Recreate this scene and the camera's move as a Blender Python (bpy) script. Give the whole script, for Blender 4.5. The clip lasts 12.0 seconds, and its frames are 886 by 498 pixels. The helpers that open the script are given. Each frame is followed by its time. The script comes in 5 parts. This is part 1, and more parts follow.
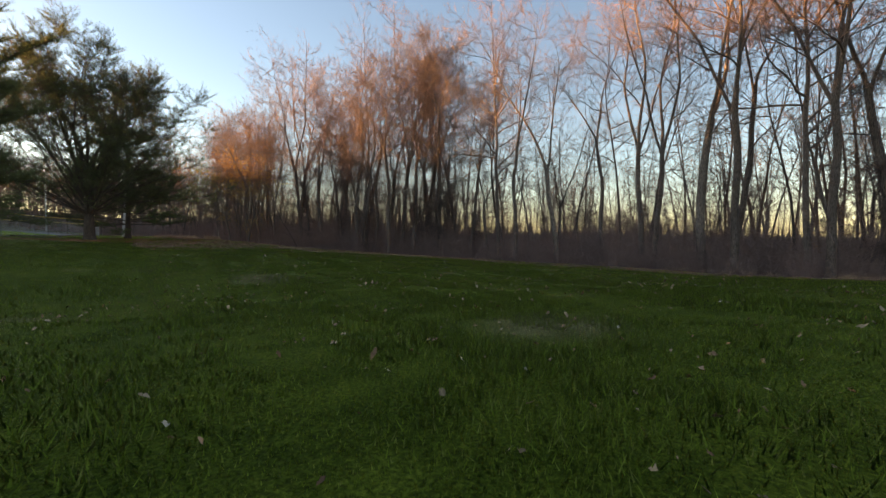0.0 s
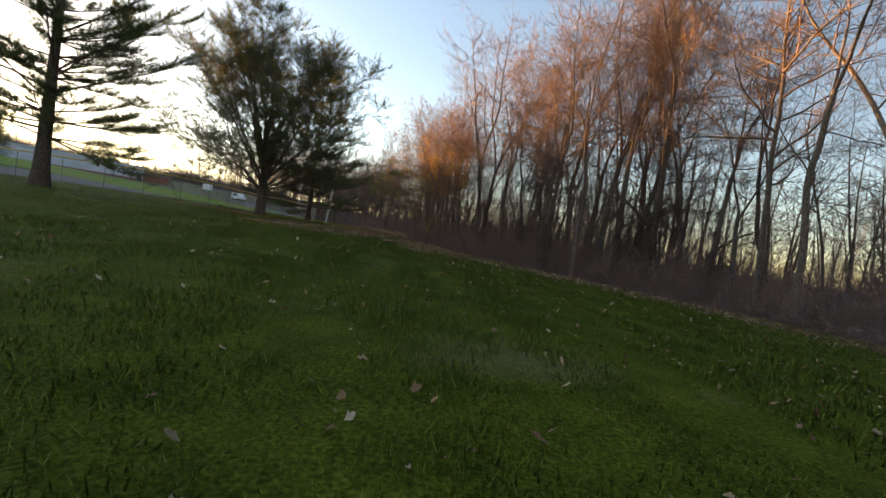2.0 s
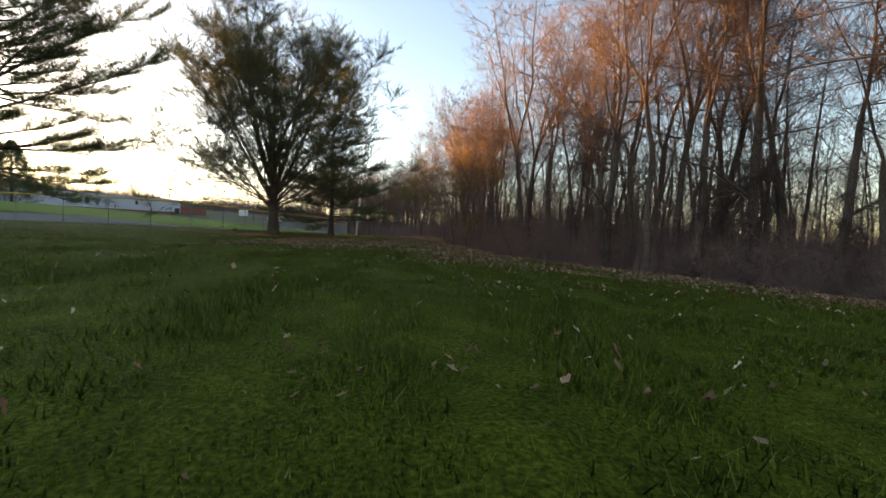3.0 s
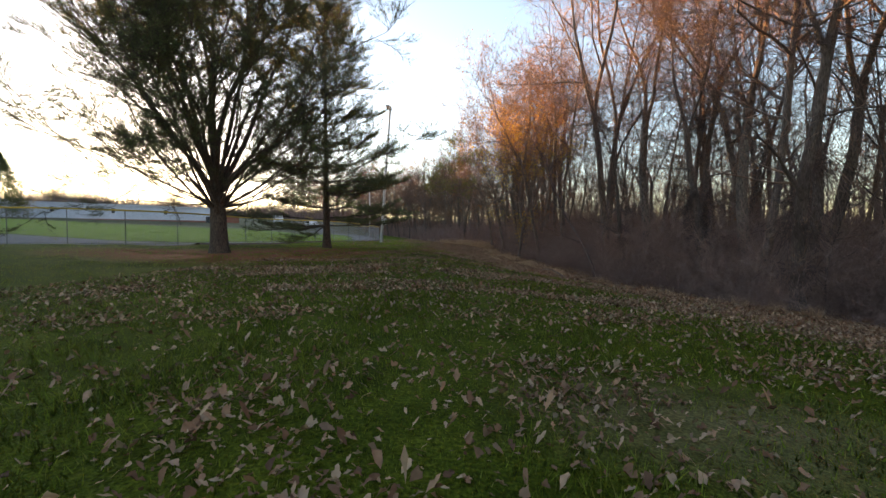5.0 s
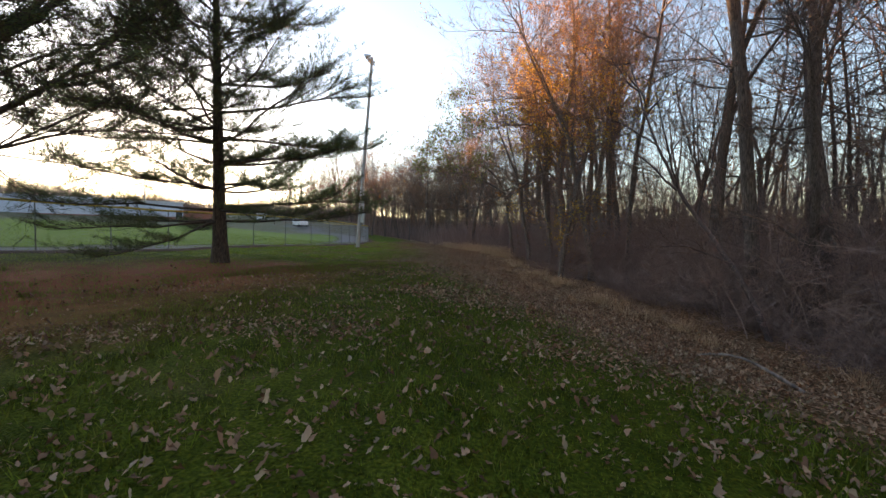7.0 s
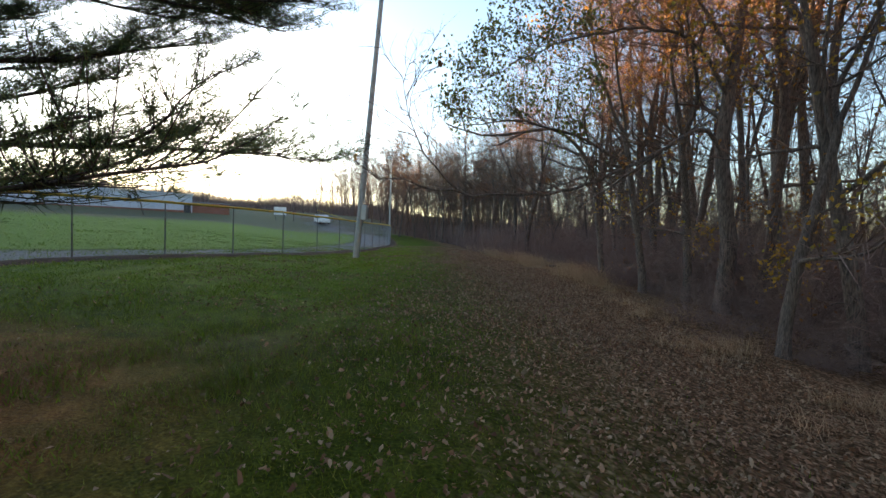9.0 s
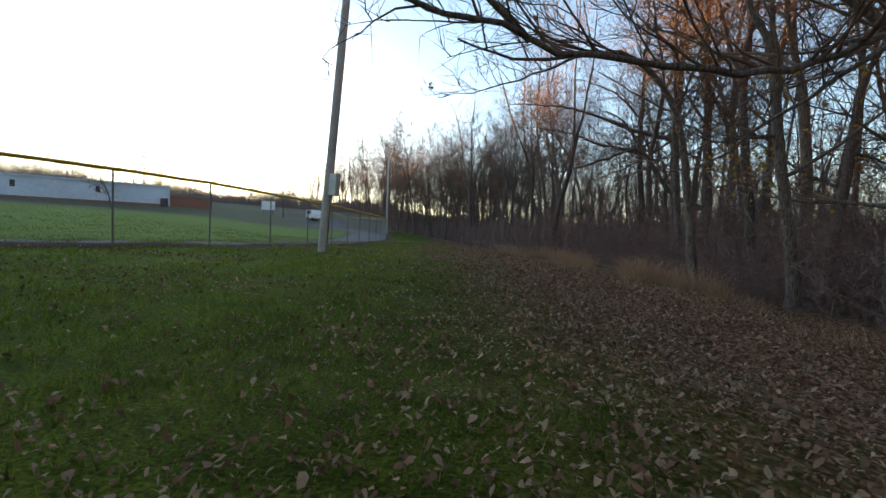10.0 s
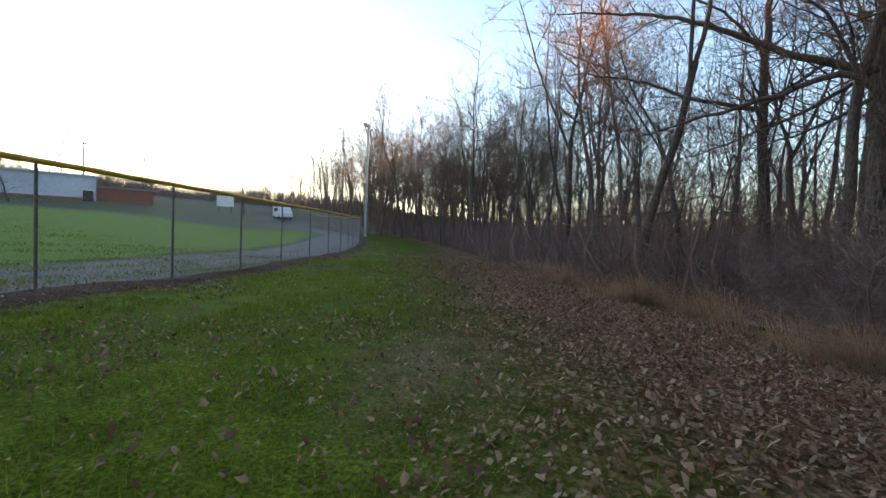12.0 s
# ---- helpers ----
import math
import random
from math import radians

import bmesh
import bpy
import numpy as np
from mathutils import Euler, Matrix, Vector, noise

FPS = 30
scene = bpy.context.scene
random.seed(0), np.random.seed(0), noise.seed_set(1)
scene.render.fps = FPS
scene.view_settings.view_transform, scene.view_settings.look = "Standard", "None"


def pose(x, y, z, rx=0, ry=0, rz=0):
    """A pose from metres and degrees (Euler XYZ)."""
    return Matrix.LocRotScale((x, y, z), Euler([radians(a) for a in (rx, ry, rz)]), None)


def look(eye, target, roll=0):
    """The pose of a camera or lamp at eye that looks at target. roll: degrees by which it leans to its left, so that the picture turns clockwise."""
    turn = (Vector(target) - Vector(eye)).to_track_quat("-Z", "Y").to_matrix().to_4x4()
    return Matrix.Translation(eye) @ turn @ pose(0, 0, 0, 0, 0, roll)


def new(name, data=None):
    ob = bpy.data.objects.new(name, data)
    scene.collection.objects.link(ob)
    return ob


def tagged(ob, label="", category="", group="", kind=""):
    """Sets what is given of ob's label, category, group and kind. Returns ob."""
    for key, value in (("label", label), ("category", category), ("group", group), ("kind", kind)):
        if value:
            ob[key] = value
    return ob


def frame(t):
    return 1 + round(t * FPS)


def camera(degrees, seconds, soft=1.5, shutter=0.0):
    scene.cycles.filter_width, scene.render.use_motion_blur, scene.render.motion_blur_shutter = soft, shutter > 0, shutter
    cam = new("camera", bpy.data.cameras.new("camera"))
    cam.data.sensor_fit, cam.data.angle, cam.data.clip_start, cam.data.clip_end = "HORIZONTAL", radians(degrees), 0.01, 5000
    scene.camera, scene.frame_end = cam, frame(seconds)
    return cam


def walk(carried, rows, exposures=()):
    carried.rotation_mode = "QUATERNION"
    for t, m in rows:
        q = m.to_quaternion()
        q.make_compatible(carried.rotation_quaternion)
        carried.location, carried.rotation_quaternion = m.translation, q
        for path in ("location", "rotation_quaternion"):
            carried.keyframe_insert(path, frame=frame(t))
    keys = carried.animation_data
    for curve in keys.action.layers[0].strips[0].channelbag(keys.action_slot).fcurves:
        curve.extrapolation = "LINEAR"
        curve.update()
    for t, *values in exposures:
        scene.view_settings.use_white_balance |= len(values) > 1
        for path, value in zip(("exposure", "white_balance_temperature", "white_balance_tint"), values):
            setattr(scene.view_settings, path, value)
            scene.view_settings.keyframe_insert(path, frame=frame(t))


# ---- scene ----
cam = camera(91.3, 12.0)
PATH = [
    (0, (-7.909, -24.257, 0.948), (-6.755, -22.625, 0.877), 0.6),
    (0.5, (-6.511, -22.263, 0.922), (-5.372, -20.62, 0.85), 0.1),
    (1, (-3.719, -20.209, 0.694), (-2.868, -18.4, 0.63), 5.0),
    (1.5, (-1.458, -17.882, 0.639), (-0.959, -15.947, 0.57), 8.4),
    (2, (-0.156, -15.209, 0.455), (0.093, -13.226, 0.397), 8.0),
    (2.5, (0.235, -12.569, 0.373), (0.384, -10.575, 0.318), 4.3),
    (4.5, (1.85, -0.325, 1.011), (1.692, 1.667, 0.938), -0.2),
    (5, (1.662, 3.022, 1.075), (1.467, 5.012, 1.001), -0.1),
    (5.5, (1.297, 6.299, 1.096), (1.117, 8.29, 1.024), -0.8),
    (6, (0.967, 9.562, 1.123), (0.786, 11.553, 1.05), -0.9),
    (6.5, (0.736, 12.771, 1.101), (0.547, 14.761, 1.028), -0.7),
    (7, (0.997, 16.117, 1.202), (0.763, 18.102, 1.129), 0.5),
    (9, (-0.937, 28.249, 1.442), (-1.334, 30.208, 1.368), 1.9),
    (9.5, (-1.782, 31.673, 1.219), (-2.193, 33.628, 1.146), 1.9),
    (10, (-2.499, 35.03, 0.848), (-2.904, 36.987, 0.775), 2.0),
    (10.5, (-3.231, 38.276, 0.763), (-3.63, 40.234, 0.694), 1.8),
    (11, (-3.884, 41.417, 0.995), (-4.266, 43.378, 0.923), 2.0),
    (11.5, (-4.611, 44.325, 1.232), (-4.972, 46.291, 1.159), 2.2),
    (12, (-5.127, 47.309, 1.239), (-5.5, 49.272, 1.166), 2.3),
]
walk(cam, [(t, look(eye, target, roll)) for t, eye, target, roll in PATH], [(0, 2.62, 7900, 16), (2.5, 2.72, 8200, 15), (5, 3.15, 8000, 18), (7, 3.12, 7700, 18), (9, 3.05, 7000, 11), (9.5, 2.8, 7000, 11), (12, 3.1, 7000, 11)])

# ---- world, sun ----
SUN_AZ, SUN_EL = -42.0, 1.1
world = bpy.data.worlds.new("world")
scene.world = world
world.use_nodes = True
wn, wl = world.node_tree.nodes, world.node_tree.links
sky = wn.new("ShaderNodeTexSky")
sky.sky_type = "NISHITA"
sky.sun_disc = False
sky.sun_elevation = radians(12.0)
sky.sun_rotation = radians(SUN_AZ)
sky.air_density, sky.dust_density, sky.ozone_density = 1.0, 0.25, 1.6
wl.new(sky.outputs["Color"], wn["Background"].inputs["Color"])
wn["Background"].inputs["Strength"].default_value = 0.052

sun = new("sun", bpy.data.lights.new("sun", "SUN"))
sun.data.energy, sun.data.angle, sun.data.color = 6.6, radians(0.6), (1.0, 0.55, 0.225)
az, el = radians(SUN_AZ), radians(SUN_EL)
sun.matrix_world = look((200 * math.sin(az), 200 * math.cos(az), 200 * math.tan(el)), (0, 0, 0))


# ---- materials ----
def mat(name, rough=0.8, metal=0.0):
    m = bpy.data.materials.new(name)
    m.use_nodes = True
    b = m.node_tree.nodes["Principled BSDF"]
    b.inputs["Roughness"].default_value, b.inputs["Metallic"].default_value = rough, metal
    if rough > 0.44 and not metal:
        b.inputs["Specular IOR Level"].default_value = 0.12
    return m, m.node_tree.nodes, m.node_tree.links, b


def ramp(nodes, links, src, stops):
    r = nodes.new("ShaderNodeValToRGB")
    while len(r.color_ramp.elements) < len(stops):
        r.color_ramp.elements.new(0.5)
    for e, (p, c) in zip(r.color_ramp.elements, stops):
        e.position, e.color = p, (*c, 1)
    links.new(src, r.inputs["Fac"])
    return r.outputs["Color"]


def noise_tex(nodes, links, scale, detail=4, stretch=None, coord="Object"):
    tc = nodes.new("ShaderNodeTexCoord")
    n = nodes.new("ShaderNodeTexNoise")
    n.inputs["Scale"].default_value, n.inputs["Detail"].default_value = scale, detail
    if stretch:
        mp = nodes.new("ShaderNodeMapping")
        mp.inputs["Scale"].default_value = stretch
        links.new(tc.outputs[coord], mp.inputs["Vector"])
        links.new(mp.outputs["Vector"], n.inputs["Vector"])
    else:
        links.new(tc.outputs[coord], n.inputs["Vector"])
    return n.outputs["Fac"]


def mixc(nodes, links, fac, a, b, mode="MIX"):
    m = nodes.new("ShaderNodeMix")
    m.data_type, m.blend_type = "RGBA", mode
    for sock, v in ((m.inputs[0], fac), (m.inputs[6], a), (m.inputs[7], b)):
        if isinstance(v, (int, float)):
            sock.default_value = v
        elif isinstance(v, tuple):
            sock.default_value = (*v, 1)
        else:
            links.new(v, sock)
    return m.outputs[2]


def bump(nodes, links, bsdf, height, strength=0.4, dist=0.02):
    b = nodes.new("ShaderNodeBump")
    b.inputs["Strength"].default_value, b.inputs["Distance"].default_value = strength, dist
    links.new(height, b.inputs["Height"])
    links.new(b.outputs["Normal"], bsdf.inputs["Normal"])


def simple(name, c1, c2, scale, rough=0.8, metal=0.0, stretch=None, b=0.3, dist=0.01, rand=0.0, island=0.0):
    """Two-colour noise material with relief; rand or island vary the brightness from piece to piece."""
    m, n, l, p = mat(name, rough, metal)
    f1 = noise_tex(n, l, scale, 5, stretch)
    f2 = noise_tex(n, l, scale * 0.13, 2)
    c = ramp(n, l, f1, [(0.3, c1), (0.7, c2)])
    c = mixc(n, l, 0.5, c, ramp(n, l, f2, [(0.3, (0.72, 0.72, 0.72)), (0.7, (1.2, 1.2, 1.2))]), "MULTIPLY")
    if rand:
        oi = n.new("ShaderNodeObjectInfo")
        c = mixc(n, l, 1.0, c, ramp(n, l, oi.outputs["Random"], [(0, (1 - rand,) * 3), (1, (1 + rand,) * 3)]), "MULTIPLY")
    if island:
        ge = n.new("ShaderNodeNewGeometry")
        c = mixc(n, l, 1.0, c, ramp(n, l, ge.outputs["Random Per Island"], [(0, (1 - island,) * 3), (1, (1 + island,) * 3)]), "MULTIPLY")
    l.new(c, p.inputs["Base Color"])
    if b:
        bump(n, l, p, f1, b, dist)
    return m


def leafy(name, cols, rough=0.6, trans=0.25):
    """Thin leaves whose colour runs from piece to piece through cols."""
    m, n, l, p = mat(name, rough)
    ge = n.new("ShaderNodeNewGeometry")
    st = [(i / (len(cols) - 1), c) for i, c in enumerate(cols)]
    c = ramp(n, l, ge.outputs["Random Per Island"], st)
    f = noise_tex(n, l, 25, 3)
    c = mixc(n, l, 0.6, c, ramp(n, l, f, [(0.3, (0.7, 0.7, 0.7)), (0.7, (1.2, 1.2, 1.2))]), "MULTIPLY")
    l.new(c, p.inputs["Base Color"])
    if trans:
        t = n.new("ShaderNodeBsdfTranslucent")
        l.new(c, t.inputs["Color"])
        ms = n.new("ShaderNodeMixShader")
        ms.inputs[0].default_value = trans
        l.new(p.outputs[0], ms.inputs[1])
        l.new(t.outputs[0], ms.inputs[2])
        l.new(ms.outputs[0], n["Material Output"].inputs["Surface"])
    return m


BARK = simple("bark", (0.05, 0.04, 0.036), (0.2, 0.16, 0.14), 9, 0.9, stretch=(3, 3, 0.5), b=0.8, dist=0.03, rand=0.25)
BARK_PALE = simple("bark_pale", (0.07, 0.058, 0.05), (0.27, 0.225, 0.195), 7, 0.9, stretch=(2.5, 2.5, 0.6), b=0.6, dist=0.02, rand=0.2)
TWIG = simple("twig", (0.09, 0.06, 0.048), (0.26, 0.175, 0.135), 3, 0.85, b=0, rand=0.2)
VINE = simple("vine", (0.065, 0.05, 0.048), (0.14, 0.105, 0.1), 3, 0.9, b=0)
PINE_BARK = simple("pine_bark", (0.035, 0.028, 0.024), (0.12, 0.095, 0.08), 11, 0.95, stretch=(2, 2, 0.6), b=0.9, dist=0.04)
NEEDLES = leafy("needles", [(0.06, 0.085, 0.036), (0.09, 0.115, 0.046), (0.12, 0.135, 0.055), (0.075, 0.1, 0.044)], 0.6, 0.25)
OAK_LEAF = leafy("oak_leaf", [(0.16, 0.07, 0.03), (0.3, 0.14, 0.05), (0.22, 0.1, 0.05), (0.36, 0.2, 0.07)])
GOLD_LEAF = leafy("gold_leaf", [(0.4, 0.2, 0.04), (0.5, 0.3, 0.06), (0.34, 0.22, 0.05), (0.3, 0.26, 0.06)], 0.6, 0.4)
GREEN_LEAF = leafy("green_leaf", [(0.1, 0.12, 0.035), (0.16, 0.17, 0.05), (0.2, 0.18, 0.06), (0.24, 0.16, 0.07)], 0.6, 0.5)
DRY_LEAF = leafy("dry_leaf", [(0.08, 0.042, 0.026), (0.23, 0.13, 0.074), (0.38, 0.24, 0.15), (0.45, 0.33, 0.22), (0.12, 0.065, 0.04), (0.29, 0.17, 0.1), (0.15, 0.08, 0.045), (0.2, 0.15, 0.09), (0.42, 0.3, 0.19)], 0.75, 0.15)
BLADE = leafy("grass_blade", [(0.12, 0.175, 0.018), (0.165, 0.23, 0.024), (0.21, 0.27, 0.034), (0.26, 0.27, 0.07)], 0.7, 0.12)
up = BLADE.node_tree.nodes.new("ShaderNodeCombineXYZ")
up.inputs["Z"].default_value = 1.0
BLADE.node_tree.nodes["Principled BSDF"].inputs["Specular IOR Level"].default_value = 0.03
BLADE.node_tree.links.new(up.outputs[0], BLADE.node_tree.nodes["Principled BSDF"].inputs["Normal"])
BLADE_LUSH = leafy("grass_blade_lush", [(0.125, 0.205, 0.018), (0.17, 0.265, 0.024), (0.22, 0.31, 0.034), (0.28, 0.3, 0.07)], 0.7, 0.12)
BLADE_LUSH.node_tree.nodes["Principled BSDF"].inputs["Specular IOR Level"].default_value = 0.03
STRAW = leafy("straw", [(0.4, 0.285, 0.18), (0.55, 0.41, 0.27), (0.27, 0.18, 0.11), (0.46, 0.33, 0.21)], 0.7, 0.2)
BRUSH = leafy("brush", [(0.13, 0.092, 0.084), (0.25, 0.176, 0.158), (0.18, 0.126, 0.112), (0.31, 0.224, 0.2)], 0.9, 0.0)
POLE_MAT = simple("pole_concrete", (0.32, 0.315, 0.3), (0.48, 0.47, 0.45), 30, 0.85, b=0.25, dist=0.004)
BOX_MAT = simple("box_enamel", (0.45, 0.47, 0.48), (0.55, 0.57, 0.58), 6, 0.45, 0.3, b=0.05)
STEEL = simple("steel", (0.35, 0.35, 0.35), (0.5, 0.5, 0.5), 20, 0.4, 0.9, b=0.05)
POST_MAT = simple("post_dark", (0.1, 0.1, 0.1), (0.18, 0.18, 0.17), 20, 0.5, 0.3, b=0.1)
WIRE = simple("wire", (0.26, 0.265, 0.275), (0.38, 0.385, 0.4), 30, 0.6, 0.0, b=0)
CAP = simple("yellow_cap", (0.48, 0.31, 0.05), (0.66, 0.45, 0.08), 8, 0.5, b=0.1)


def ground_material():
    """Lawn with needle litter, leaf mould, bare and gravel zones that follow the mesh's own masks."""
    m, n, l, p = mat("lawn_ground", 0.8)
    p.inputs["Specular IOR Level"].default_value = 0.03
    f_big = noise_tex(n, l, 0.35, 3)
    f_mid = noise_tex(n, l, 2.2, 4)
    f_fine = noise_tex(n, l, 38, 5)
    grass = ramp(n, l, f_fine, [(0.25, (0.017, 0.024, 0.004)), (0.5, (0.056, 0.082, 0.009)), (0.75, (0.13, 0.162, 0.022))])
    grass = mixc(n, l, 0.8, grass, ramp(n, l, f_mid, [(0.3, (0.55, 0.62, 0.5)), (0.7, (1.4, 1.32, 1.25))]), "MULTIPLY")
    grass = mixc(n, l, 0.7, grass, ramp(n, l, f_big, [(0.3, (0.8, 0.85, 0.75)), (0.72, (1.3, 1.2, 1.15))]), "MULTIPLY")
    bare = ramp(n, l, f_fine, [(0.3, (0.13, 0.1, 0.055)), (0.7, (0.3, 0.23, 0.14))])
    c = mixc(n, l, ramp(n, l, f_big, [(0.66, (0, 0, 0)), (0.8, (0.5, 0.5, 0.5))]), grass, bare)

    def mask(name):
        a = n.new("ShaderNodeAttribute")
        a.attribute_name = name
        mul = n.new("ShaderNodeMath")
        mul.operation = "MULTIPLY_ADD"
        mul.inputs[1].default_value = 0.9
        mul.use_clamp = True
        add = n.new("ShaderNodeMath")
        add.operation = "MULTIPLY_ADD"
        l.new(f_mid, add.inputs[0])
        add.inputs[1].default_value, add.inputs[2].default_value = 1.2, -0.6
        l.new(a.outputs["Fac"], mul.inputs[0])
        ad2 = n.new("ShaderNodeMath")
        ad2.operation = "MULTIPLY"
        l.new(add.outputs[0], ad2.inputs[0])
        par = n.new("ShaderNodeMath")
        par.operation = "MULTIPLY"
        inv = n.new("ShaderNodeMath")
        inv.operation = "SUBTRACT"
        inv.inputs[0].default_value = 1.0
        l.new(a.outputs["Fac"], inv.inputs[1])
        l.new(a.outputs["Fac"], par.inputs[0])
        l.new(inv.outputs[0], par.inputs[1])
        l.new(par.outputs[0], ad2.inputs[1])
        sc = n.new("ShaderNodeMath")
        sc.operation = "MULTIPLY"
        sc.inputs[1].default_value = 3.0
        l.new(ad2.outputs[0], sc.inputs[0])
        l.new(sc.outputs[0], mul.inputs[2])
        return mul.outputs[0]

    needle = ramp(n, l, f_fine, [(0.3, (0.18, 0.066, 0.034)), (0.7, (0.41, 0.165, 0.082))])
    tc = n.new("ShaderNodeTexCoord")
    vo = n.new("ShaderNodeTexVoronoi")
    vo.inputs["Scale"].default_value = 19.0
    l.new(tc.outputs["Object"], vo.inputs["Vector"])
    sep = n.new("ShaderNodeSeparateColor")
    l.new(vo.outputs["Color"], sep.inputs["Color"])
    mould = ramp(n, l, sep.outputs["Red"], [(0.0, (0.11, 0.059, 0.037)), (0.4, (0.24, 0.14, 0.088)), (0.75, (0.39, 0.24, 0.155)), (1.0, (0.54, 0.38, 0.265))])
    # leaf-sized cells with the dark gaps between leaves painted into their rims
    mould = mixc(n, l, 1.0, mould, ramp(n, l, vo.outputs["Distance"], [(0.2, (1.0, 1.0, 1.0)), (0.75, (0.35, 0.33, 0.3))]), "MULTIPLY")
    gravel = ramp(n, l, f_fine, [(0.3, (0.16, 0.15, 0.15)), (0.7, (0.3, 0.29, 0.29))])
    field = ramp(n, l, f_mid, [(0.3, (0.15, 0.23, 0.045)), (0.7, (0.2, 0.29, 0.06))])
    c = mixc(n, l, mask("lush"), c, mixc(n, l, 1.0, grass, (1.5, 1.65, 1.25), "MULTIPLY"))
    c = mixc(n, l, mask("field"), c, field)
    c = mixc(n, l, mask("dull"), c, ramp(n, l, f_mid, [(0.3, (0.13, 0.125, 0.078)), (0.7, (0.2, 0.185, 0.125))]))
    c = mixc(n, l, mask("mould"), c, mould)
    c = mixc(n, l, mask("needle"), c, needle)
    c = mixc(n, l, mask("bare"), c, bare)
    c = mixc(n, l, mask("gravel"), c, gravel)
    l.new(c, p.inputs["Base Color"])
    bump(n, l, p, f_fine, 0.9, 0.04)
    return m


GROUND = ground_material()

# ---- terrain ----
EDGE_Y = [-60, -20, -10, -3, 3, 9, 14, 19, 23, 27, 31, 38, 45, 50, 56, 60, 66, 78, 90, 110, 150]
EDGE_X = [24, 20, 19, 18, 17, 15.5, 13, 9.5, 6.5, 4.5, 3.2, 2.3, 1.2, 0.3, -1.5, -3, -4.5, -8, -12, -22, -45]
FENCE = [(-46, 17), (-38, 19.5), (-30, 22), (-23.5, 24.3), (-18.5, 26.6), (-16.9, 30.5), (-16, 34), (-14.9, 38.5), (-13.7, 42.5), (-12.6, 46.5),
         (-12.15, 50.5), (-12.4, 55.2), (-13.1, 60), (-14, 65.5), (-15.6, 72), (-19, 82), (-24, 93), (-33, 104), (-45, 112)]


def edge_x(y):
    return np.interp(y, EDGE_Y, EDGE_X)


def ground(x, y):
    """Height of the ground: a lawn that falls towards the woods and rises to the ball field and a far ridge, raised to
    block the low sun.
    """
    d = x - edge_x(y)
    g = np.interp(y, [-40, -26, -13, 0, 10, 20, 30, 47, 60], [0.1, 0, -0.45, -0.22, -0.12, -0.02, 0.05, 0.08, 0])
    run = np.interp(y, [-10, 3, 14, 19, 27, 40], [18, 17, 13, 9, 5, 4.5])
    drop = np.interp(y, [-20, -10, 5, 14, 20, 28, 36, 45], [0.75, 0.75, 1.15, 1.4, 1.35, 1.0, 0.55, 0.4])
    g = g - drop * np.clip((d + run) / run, 0, 1) - 0.1 * np.clip(d, 0, 9) - 0.02 * np.clip(d - 9, 0, 40)
    g = g + 0.035 * np.clip(-8 - x, 0, 14) * np.interp(y, [28, 45], [1, 0])
    g = g - 0.32 * np.exp(-((y - 38.5) / 5.5) ** 2) * np.clip((x + 9) / 4, 0, 1)
    g = g + np.interp(d, [30, 75, 140, 300], [0, 0.8, 1.6, 3]) * (1 + 0.25 * np.sin(y * 0.11) + 0.2 * np.sin(y * 0.043 + 1))
    g = g + 0.13 * np.exp(-((y - 43.5) / 5.5) ** 2) * np.clip((-9.5 - x) / 2.5, 0, 1)
    w = -0.8 * x + 0.5 * (y - 40)
    behind = np.interp(y, [q[1] for q in FENCE], [q[0] for q in FENCE]) - x
    rise = np.interp(behind, [3.5, 12, 26, 60], [0, 0.75, 2.1, 2.6]) * np.interp(y, [17, 26, 85, 108], [0, 1, 1, 0])
    # outer steps lift the far ridge to keep sun off lawn and lower trunks
    return g + np.maximum(rise, np.interp(w, [30, 60, 75, 95, 140, 230], [0, 1, 4, 5.5, 9.5, 14]))


def gz(x, y):
    return float(ground(np.float64(x), np.float64(y)))


def spline(pts, step):
    """Even points along a smooth curve through pts."""
    p = np.array(pts, float)
    out = []
    for i in range(len(p) - 1):
        a, b, c, d = p[max(i - 1, 0)], p[i], p[i + 1], p[min(i + 2, len(p) - 1)]
        for u in np.linspace(0, 1, 24, endpoint=False):
            out.append(0.5 * (2 * b + (c - a) * u + (2 * a - 5 * b + 4 * c - d) * u * u + (3 * b - a - 3 * c + d) * u ** 3))
    out = np.array(out + [p[-1]])
    s = np.concatenate([[0], np.cumsum(np.linalg.norm(np.diff(out, axis=0), axis=1))])
    t = np.arange(0, s[-1], step)
    return np.stack([np.interp(t, s, out[:, k]) for k in range(p.shape[1])], 1)


FENCE_FINE = spline(FENCE, 0.6)


def fence_gap(x, y):
    """Distance to the fence line, positive on the field's side."""
    best = np.full(x.shape, 1e9)
    side = np.zeros(x.shape)
    tang = np.gradient(FENCE_FINE, axis=0)
    for (px, py), (tx, ty) in zip(FENCE_FINE[::2], tang[::2]):
        q = (x - px) ** 2 + (y - py) ** 2
        near = q < best
        best = np.where(near, q, best)
        side = np.where(near, np.sign(tx * (y - py) - ty * (x - px)), side)
    return np.sqrt(best) * side


def step01(q):
    q = np.clip(q, 0, 1)
    return q * q * (3 - 2 * q)


def clump(x, y, seed, f=1.15):
    rng = np.random.default_rng(seed)
    s = np.zeros(np.shape(x))
    for _ in range(9):
        a, p, k = rng.uniform(0, 6.28), rng.uniform(0, 6.28), rng.uniform(0.4, 2.2) * f
        s = s + np.sin(k * (x * math.cos(a) + y * math.sin(a)) + p)
    return s / 3.0


